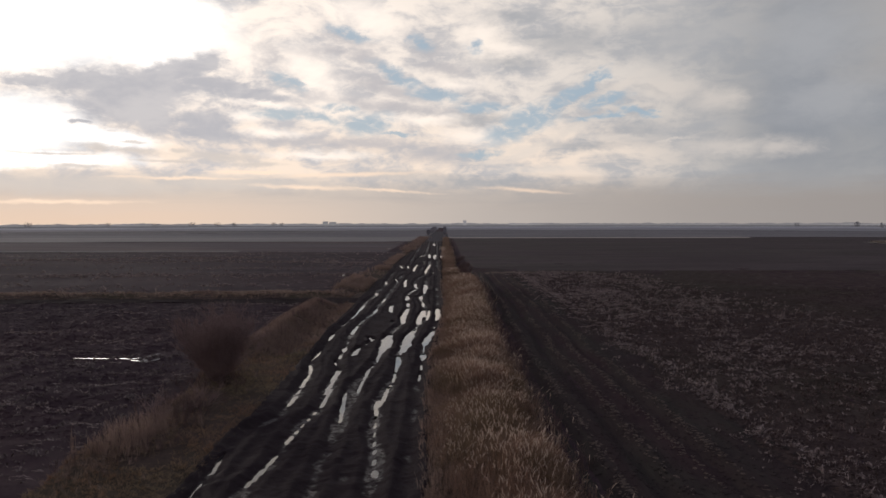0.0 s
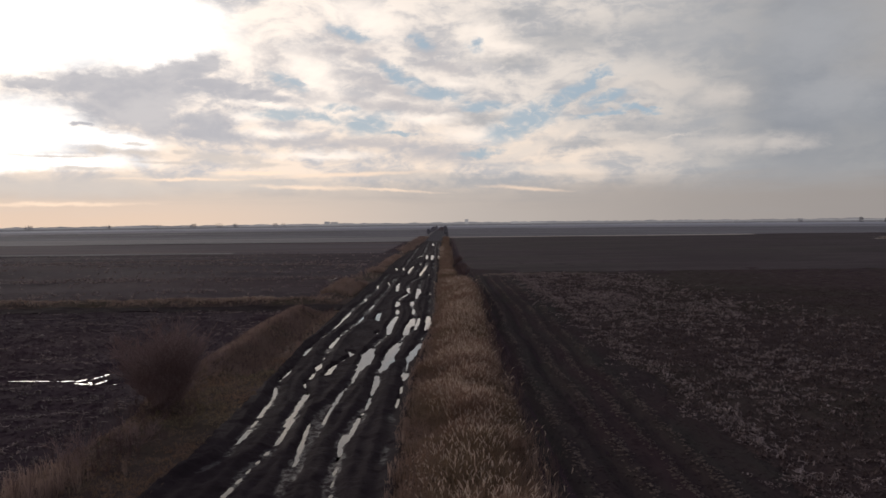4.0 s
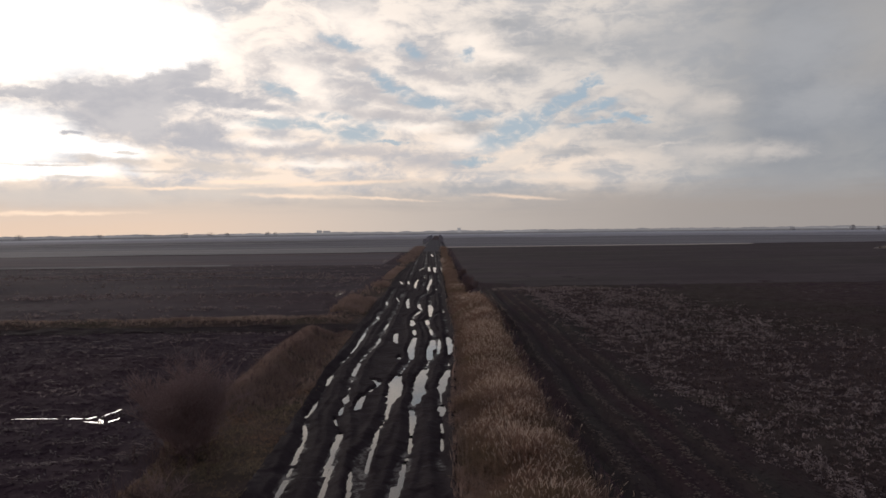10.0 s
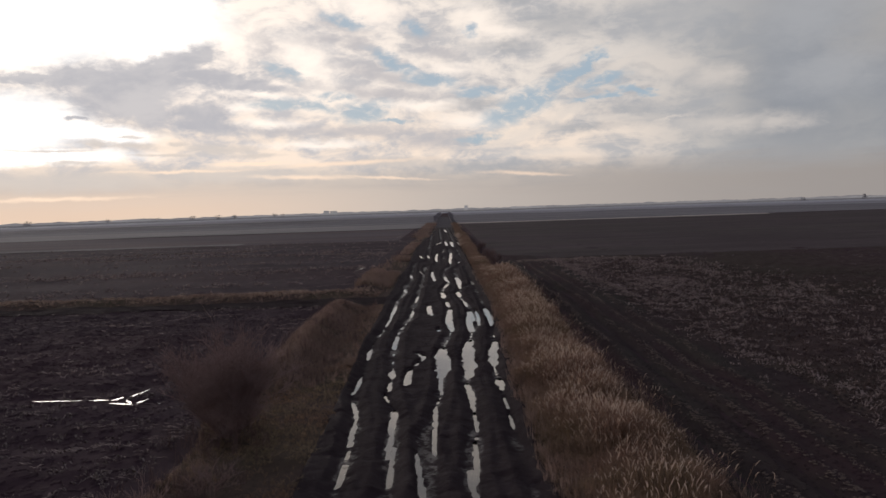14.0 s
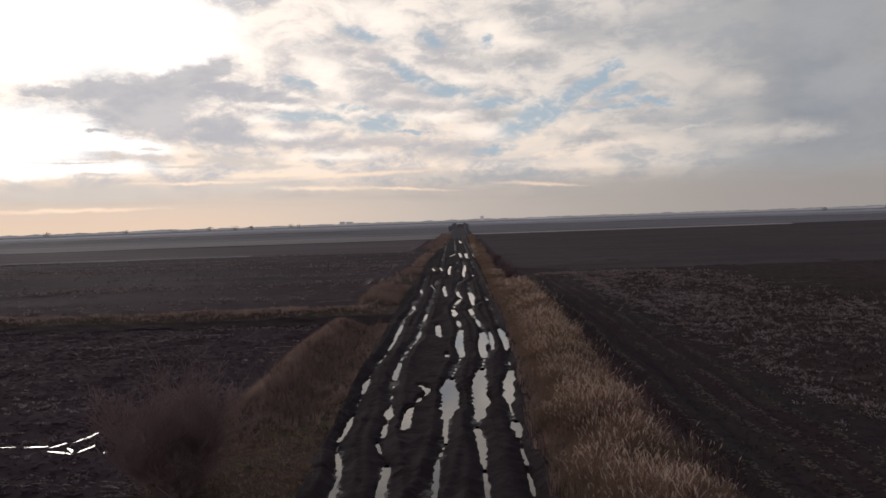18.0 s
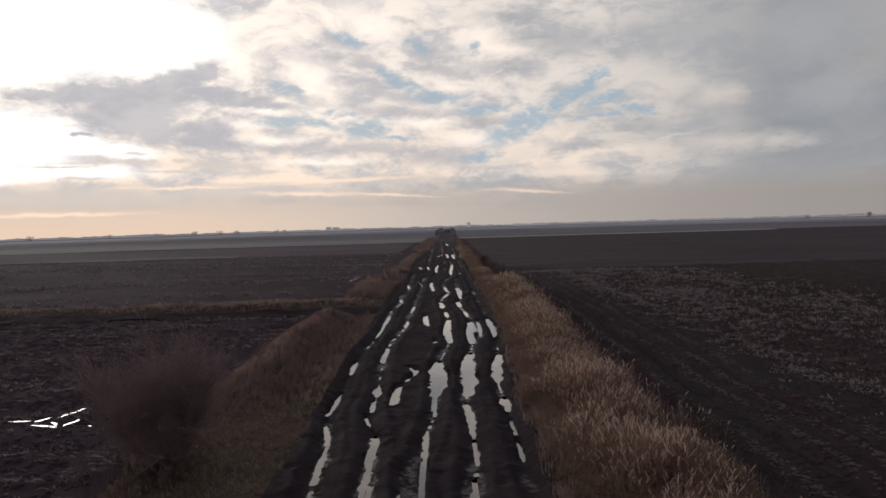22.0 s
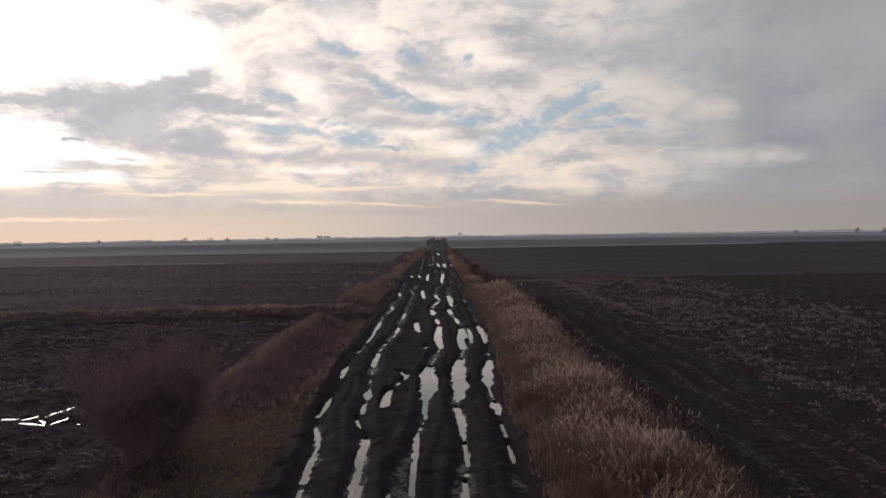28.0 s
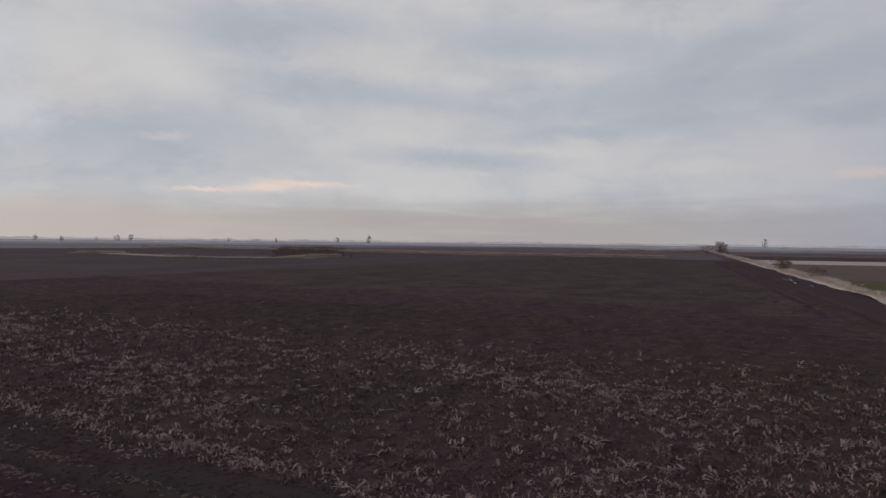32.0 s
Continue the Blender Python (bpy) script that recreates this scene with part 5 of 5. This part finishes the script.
# straw and crumbs pressed along the wheel tracks of the headland


def beside_tracks(x, y):
    q = x - 0.8 * step(y, 18, 62) - 0.12 * bumps(y, 0 * y, 6.0, 8)
    return sum(np.exp(-((q - t) / 0.17) ** 2) for t in (7.25, 8.7, 9.7, 10.7)) * (0.25 + 0.75 * step(bumps(x, y, 1.5, 75), -0.3, 0.5))


p = thrown(42000, 6.6, 12.5, -12, 80, beside_tracks, sink=-0.035)
scatter("track_crumbs", CLODS, p, turned(p), np.stack([rng.uniform(0.03, 0.09, len(p)), rng.uniform(0.03, 0.10, len(p)), rng.uniform(0.008, 0.02, len(p))], 1), CRUMB, "crumbled brown soil along tractor wheel tracks", "soil")
p = thrown(7000, 6.6, 12.5, -12, 80, beside_tracks, sink=-0.03)
scatter("track_straw", LITTER, p, turned(p), np.stack([rng.uniform(0.12, 0.3, len(p))] * 2 + [rng.uniform(0.3, 0.7, len(p))], 1), LITTER_DARK, "brown straw crumbs pressed along tractor wheel tracks", "litter")
p = thrown(5000, 10.5, 13.6, -12, 82, lambda x, y: step(x, 10.5, 13.0) * step(bumps(x, y, 1.0, 76), -0.2, 0.6), sink=-0.03)
scatter("maize_litter", LITTER, p, turned(p), rng.uniform(0.3, 0.8, len(p)), HUSK, "scattered maize leaves at the edge of the headland", "litter")
p = thrown(9000, 6.4, 12.8, -9, 60, sink=-0.03)
scatter("clods", CLODS, p, turned(p), np.stack([rng.uniform(0.04, 0.12, len(p)), rng.uniform(0.04, 0.11, len(p)), rng.uniform(0.015, 0.035, len(p))], 1), SOIL_GREEN, "small clods of dark greenish soil", "soil")

# clods of turned soil
p = thrown(26000, -48, -8.6, 9, 50, sink=0.01)
scatter("clods", CLODS, p, turned(p), np.stack([rng.uniform(0.05, 0.2, len(p)), rng.uniform(0.05, 0.14, len(p)), rng.uniform(0.02, 0.06, len(p))], 1), SOIL, "clods of dark ploughed soil", "soil")
p = thrown(24000, 12.3, 48, -9, 60, sink=-0.02)
scatter("clods", CLODS, p, turned(p), np.stack([rng.uniform(0.04, 0.15, len(p)), rng.uniform(0.04, 0.13, len(p)), rng.uniform(0.015, 0.05, len(p))], 1), SOIL_EAST, "clods of dark brown soil", "soil")


# reed strips and a thicket far over the field to the east
for sx0, sy0, sx1, sy1, count, high in ((134.6, 206.7, 139.6, 193.7, 420, 0.9), (136, 190, 131, 166, 260, 0.4), (131, 166, 130, 153, 200, 0.6), (131, 150, 135, 141, 120, 0.4), (135, 141, 141, 131, 200, 0.6), (141.5, 128.8, 147, 131, 240, 0.9),
                                        (152, 133.7, 164, 131.9, 420, 1.1), (229, 172, 228, 109, 2200, 1.3), (228, 109, 247, 62, 1600, 1.1), (368, 125, 388, 78, 1200, 2.0), (250, 330, 235, 172, 1200, 1.3)):
    s = rng.random(count)
    p = np.stack([sx0 + (sx1 - sx0) * s + rng.normal(0, 0.7, count), sy0 + (sy1 - sy0) * s + rng.normal(0, 0.7, count), np.full(count, 0.1)], 1)
    nx, ny = (sy1 - sy0), -(sx1 - sx0)
    nl = 5.0 / math.hypot(nx, ny)
    plot("reed_ground", [(sx0, sy0), (sx1, sy1), (sx1 + nx * nl, sy1 + ny * nl), (sx0 + nx * nl, sy0 + ny * nl)], PALE, 0.22, "pale matted reeds across the far field", 8, 0.3)
    scatter("reed_strip", TUFTS, p, turned(p), np.stack([rng.uniform(3, 5, count)] * 2 + [high * rng.uniform(0.6, 1.1, count)], 1), PALE, "pale strip of dry reeds across the far field", "reeds")
p = thrown(9000, 140, 330, 125, 300, lambda x, y: (np.hypot(x, y) > 205) * (np.abs(np.degrees(np.arctan2(x, y)) - 48.8 + 1.2 * bumps(x, y, 20.0, 77)) < 2.6) * step(np.hypot(x, y), 420, 260), height=lambda x, y: 0 * x)
scatter("thicket", WEEDS, p, turned(p), np.stack([rng.uniform(3, 6, len(p))] * 2 + [rng.uniform(1.0, 2.6, len(p))], 1), THICKET, "dark leafless thicket in a wet hollow", "bushes")
# grass on the second road's verge
s = rng.uniform(0, 480, 5200)
o = 6.4 + rng.normal(0, 0.55, 5200) + 0.7 * bumps(s, 0 * s, 7.0, 90)
p = np.stack([48 + ROAD2[0] * s + SIDE2[0] * o, -2.4 + ROAD2[1] * s + SIDE2[1] * o, np.full(5200, 0.3)], 1)
scatter("grass", TUFTS, p, turned(p), np.stack([1.2 + s / 140] * 2 + [rng.uniform(0.2, 0.55, 5200) * (1 + 0.5 * bumps(s, 0 * s, 12.0, 91))], 1), PALE, "long pale dry grass on the farm track's verge", "grass")

# ---- bush, shrubs and trees ----


def tube(a, b, ra, rb, sides=4):
    a, b = Vector(a), Vector(b)
    d = (b - a).normalized()
    u = d.orthogonal().normalized()
    v = d.cross(u)
    co = [tuple(p + (u * math.cos(2 * math.pi * i / sides) + v * math.sin(2 * math.pi * i / sides)) * r) for p, r in ((a, ra), (b, rb)) for i in range(sides)]
    return co, [(i, (i + 1) % sides, sides + (i + 1) % sides, sides + i) for i in range(sides)]


def branch(pieces, twigs, start, way, long, thick, level, r, rise=0.15):
    """A limb with its side shoots: thick ones into pieces, the thinnest into twigs."""
    p, d, n = Vector(start), Vector(way).normalized(), 3
    for i in range(n):
        d = (d + Vector((r.uniform(-0.25, 0.25), r.uniform(-0.25, 0.25), r.uniform(-0.1, 0.1 + rise)))).normalized()
        q = p + d * long / n
        t0, t1 = thick * (1 - 0.25 * i), thick * (1 - 0.25 * (i + 1))
        (pieces if level > 1 else twigs).append(tube(p, q, t0, max(t1, 0.0035), 4 if level > 2 else 3))
        if level > 0:
            for _ in range(r.randint(2, 3) if level > 1 else r.randint(2, 4)):
                side = (d * r.uniform(0.3, 0.9) + Vector((r.uniform(-1, 1), r.uniform(-1, 1), r.uniform(-0.35, 0.8)))).normalized()
                branch(pieces, twigs, p + (q - p) * r.random(), side, long * r.uniform(0.42, 0.66), thick * 0.5, level - 1, r, rise)
        p = q


def woody(name, x, y, z, high, stems, level, seed, label, category, material, spread=0.8):
    """A leafless bush: one Empty at its foot, each stem and the twigs as parts."""
    r = random.Random(seed)
    foot = new(name)
    foot.location = (x, y, z)
    foot.empty_display_size = 0.3
    twigs = []
    for i in range(stems):
        pieces = []
        a = 2 * math.pi * i / stems + r.uniform(-0.3, 0.3)
        lean = r.uniform(0.25, spread)
        branch(pieces, twigs, (0.1 * math.cos(a), 0.1 * math.sin(a), -0.1), (math.cos(a) * lean, math.sin(a) * lean, 1.0), high * r.uniform(0.6, 0.75), 0.035 * high / 3, level, r)
        co, quads = joined(pieces)
        solid("stem", co, quads, material, foot)
    co, quads = joined(twigs)
    solid("twig_mass", co, quads, material, foot)
    return tagged(foot, label, category)


p = thrown(320, -9.0, -5.2, 15.6, 19.6, lambda x, y: np.exp(-(((x + 7.0) / 1.1) ** 2 + ((y - 17.5) / 1.3) ** 2)))
scatter("dead_weeds", WEEDS, p, turned(p), rng.uniform(0.3, 0.75, len(p)), WEED, "dark dead undergrowth round the bush", "weeds")
woody("bush", -7.0, 17.6, float(land(-7.0, 17.6)), 3.1, 24, 3, 3, "large leafless dark brown bush on the grass verge", "bush", BARK, 0.62)
woody("shrub", -6.2, 13.0, float(land(-6.2, 13.0)), 1.1, 6, 2, 5, "small dark leafless shrub in the verge grass", "shrub", BARK, 1.0)
woody("shrub", -6.9, 10.6, float(land(-6.9, 10.6)), 1.2, 6, 2, 6, "small dark leafless shrub beside pale dry grass", "shrub", BARK, 0.7)


def crowned(x, y, high, wide, material, seed, label, group="scattered trees on the plain", clumps=120):
    """A far tree: tapered trunk and a ragged crown of many small clumps."""
    r = random.Random(seed)
    foot = new("tree")
    foot.location = (x, y, float(fall(x, y)))
    co, quads = joined([tube((0, 0, -0.2), (0.02 * high, 0, 0.45 * high), 0.035 * high, 0.02 * high, 6), tube((0.02 * high, 0, 0.45 * high), (0, 0, 0.85 * high), 0.02 * high, 0.006 * high, 5)])
    solid("trunk", co, quads, material, foot)
    pieces = []
    for _ in range(clumps):
        a, q, h = r.uniform(0, 6.3), math.sqrt(r.random()), r.uniform(0.18, 1.0)
        w = wide * 0.5 * q * math.sqrt(max(0.06, 1 - ((h - 0.58) / 0.46) ** 2)) * r.uniform(0.75, 1.15)
        s = 0.052 * high * r.uniform(0.5, 1.4)
        c = (w * math.cos(a), w * math.sin(a), h * high)
        tilt = r.uniform(-1, 1)
        pieces.append(([(c[0] - s, c[1] - s * tilt, c[2] - s * 0.5), (c[0] + s, c[1] + s * 0.4, c[2] - s * 0.7), (c[0] + s * 0.8, c[1] + s * tilt, c[2] + s * 0.6), (c[0] - s * 0.7, c[1] - s * 0.3, c[2] + s * 0.7)], [(0, 1, 2, 3)]))
    co, quads = joined(pieces)
    solid("crown", co, quads, material, foot)
    return tagged(foot, label, "tree", group)


def bearing(degrees, metres):
    return metres * math.sin(radians(degrees)), metres * math.cos(radians(degrees))


# trees at the far end of the track
for x, y, h, w in ((-3.8, 330, 4.2, 2.8), (-4.2, 352, 3.8, 2.8), (-3.4, 395, 4.4, 3.0), (3.8, 345, 4.2, 2.4), (4.2, 385, 4.4, 2.8), (-3.4, 450, 4.6, 3.4),
                   (3.8, 470, 4.6, 3.0), (-3.0, 520, 4.6, 3.4), (3.6, 545, 4.6, 3.4)):
    crowned(x + float(bend(y)), y, h * 0.72, w * 0.75, MISTTREE, int(y + x), "leafless tree greyed for haze where the track narrows far away", clumps=150)
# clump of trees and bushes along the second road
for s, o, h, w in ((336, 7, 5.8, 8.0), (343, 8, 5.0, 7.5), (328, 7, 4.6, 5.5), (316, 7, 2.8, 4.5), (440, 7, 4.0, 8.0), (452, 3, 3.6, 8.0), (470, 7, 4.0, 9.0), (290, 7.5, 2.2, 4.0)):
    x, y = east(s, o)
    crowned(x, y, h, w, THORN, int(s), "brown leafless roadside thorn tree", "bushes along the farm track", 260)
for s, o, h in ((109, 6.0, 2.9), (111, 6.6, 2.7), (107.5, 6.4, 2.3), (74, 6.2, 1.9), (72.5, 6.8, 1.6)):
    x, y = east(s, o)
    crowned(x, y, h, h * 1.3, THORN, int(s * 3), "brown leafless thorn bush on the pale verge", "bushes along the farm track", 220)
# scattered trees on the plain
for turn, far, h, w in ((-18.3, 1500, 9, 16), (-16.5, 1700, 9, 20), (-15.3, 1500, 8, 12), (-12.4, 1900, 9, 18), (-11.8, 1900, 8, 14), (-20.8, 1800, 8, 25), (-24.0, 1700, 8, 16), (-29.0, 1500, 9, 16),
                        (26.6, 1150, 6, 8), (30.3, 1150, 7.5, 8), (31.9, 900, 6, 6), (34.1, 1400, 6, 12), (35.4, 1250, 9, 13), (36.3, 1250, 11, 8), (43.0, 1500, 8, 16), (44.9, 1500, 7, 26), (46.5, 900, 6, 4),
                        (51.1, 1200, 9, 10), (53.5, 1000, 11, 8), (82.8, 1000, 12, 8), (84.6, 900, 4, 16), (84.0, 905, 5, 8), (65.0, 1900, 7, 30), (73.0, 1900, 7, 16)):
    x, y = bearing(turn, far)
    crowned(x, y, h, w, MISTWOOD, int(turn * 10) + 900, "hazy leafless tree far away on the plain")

# ---- the distance ----


def ridge(name, radius, a0, a1, low, high, seed, material, label):
    """A low uneven line of far woods along the horizon."""
    n = int((a1 - a0) * 8)
    a = np.radians(np.linspace(a0, a1, n))
    top = float(fall(radius, 0)) + low + (high - low) * np.clip(0.5 + 0.5 * bumps(np.degrees(a) * 10, 0 * a, 9.0, seed) + 0.35 * bumps(np.degrees(a) * 10, 0 * a, 2.2, seed + 1), 0.05, 1.4)
    x, y = radius * np.sin(a), radius * np.cos(a)
    deep = radius + 60
    x2, y2 = deep * np.sin(a), deep * np.cos(a)
    co = np.concatenate([np.stack([x, y, 0 * a - 3 + float(fall(radius, 0))], 1), np.stack([x, y, top], 1), np.stack([x2, y2, top - 0.5], 1)])
    i = np.arange(n - 1)
    quads = np.concatenate([np.stack([i, i + 1, n + i + 1, n + i], 1), np.stack([n + i, n + i + 1, 2 * n + i + 1, 2 * n + i], 1)])
    return tagged(solid(name, co, quads, material), label, "backdrop", kind="structure")


# the woods emit a faint light that stands for haze
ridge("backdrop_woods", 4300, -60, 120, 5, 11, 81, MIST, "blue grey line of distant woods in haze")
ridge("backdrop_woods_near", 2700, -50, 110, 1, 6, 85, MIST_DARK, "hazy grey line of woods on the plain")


def farm_block(turn, far, wide, high, deep, parts, label):
    """Far buildings: a body with a pitched roof for each part."""
    for k in range(parts):
        x, y = bearing(turn + k * 0.55, far)
        foot = new("farm_building")
        foot.location = (x, y, float(fall(x, y)))
        w, h = wide * (0.8 + 0.3 * (k % 2)), high * (1 - 0.12 * (k % 3))
        bm = bmesh.new()
        bmesh.ops.create_cube(bm, size=1.0, matrix=Matrix.LocRotScale((0, 0, h * 0.35), None, (w, deep, h * 0.7)))
        me = bpy.data.meshes.new("wall")
        bm.to_mesh(me)
        bm.free()
        # walls and roof emit light in place of haze
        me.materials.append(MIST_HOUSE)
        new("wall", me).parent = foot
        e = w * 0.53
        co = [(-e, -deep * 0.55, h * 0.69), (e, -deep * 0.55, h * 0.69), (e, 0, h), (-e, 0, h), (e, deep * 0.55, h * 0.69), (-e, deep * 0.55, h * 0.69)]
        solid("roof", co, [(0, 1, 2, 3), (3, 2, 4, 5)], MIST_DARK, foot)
        tagged(foot, label, "building", "far farm buildings")


farm_block(-8.5, 2500, 20, 14, 16, 2, "hazy grey farm building far across the plain")
farm_block(2.3, 2600, 14, 17, 12, 1, "hazy tall silo building on the horizon")
farm_block(6.0, 2600, 26, 8, 12, 5, "hazy low pale farm shed on the horizon")
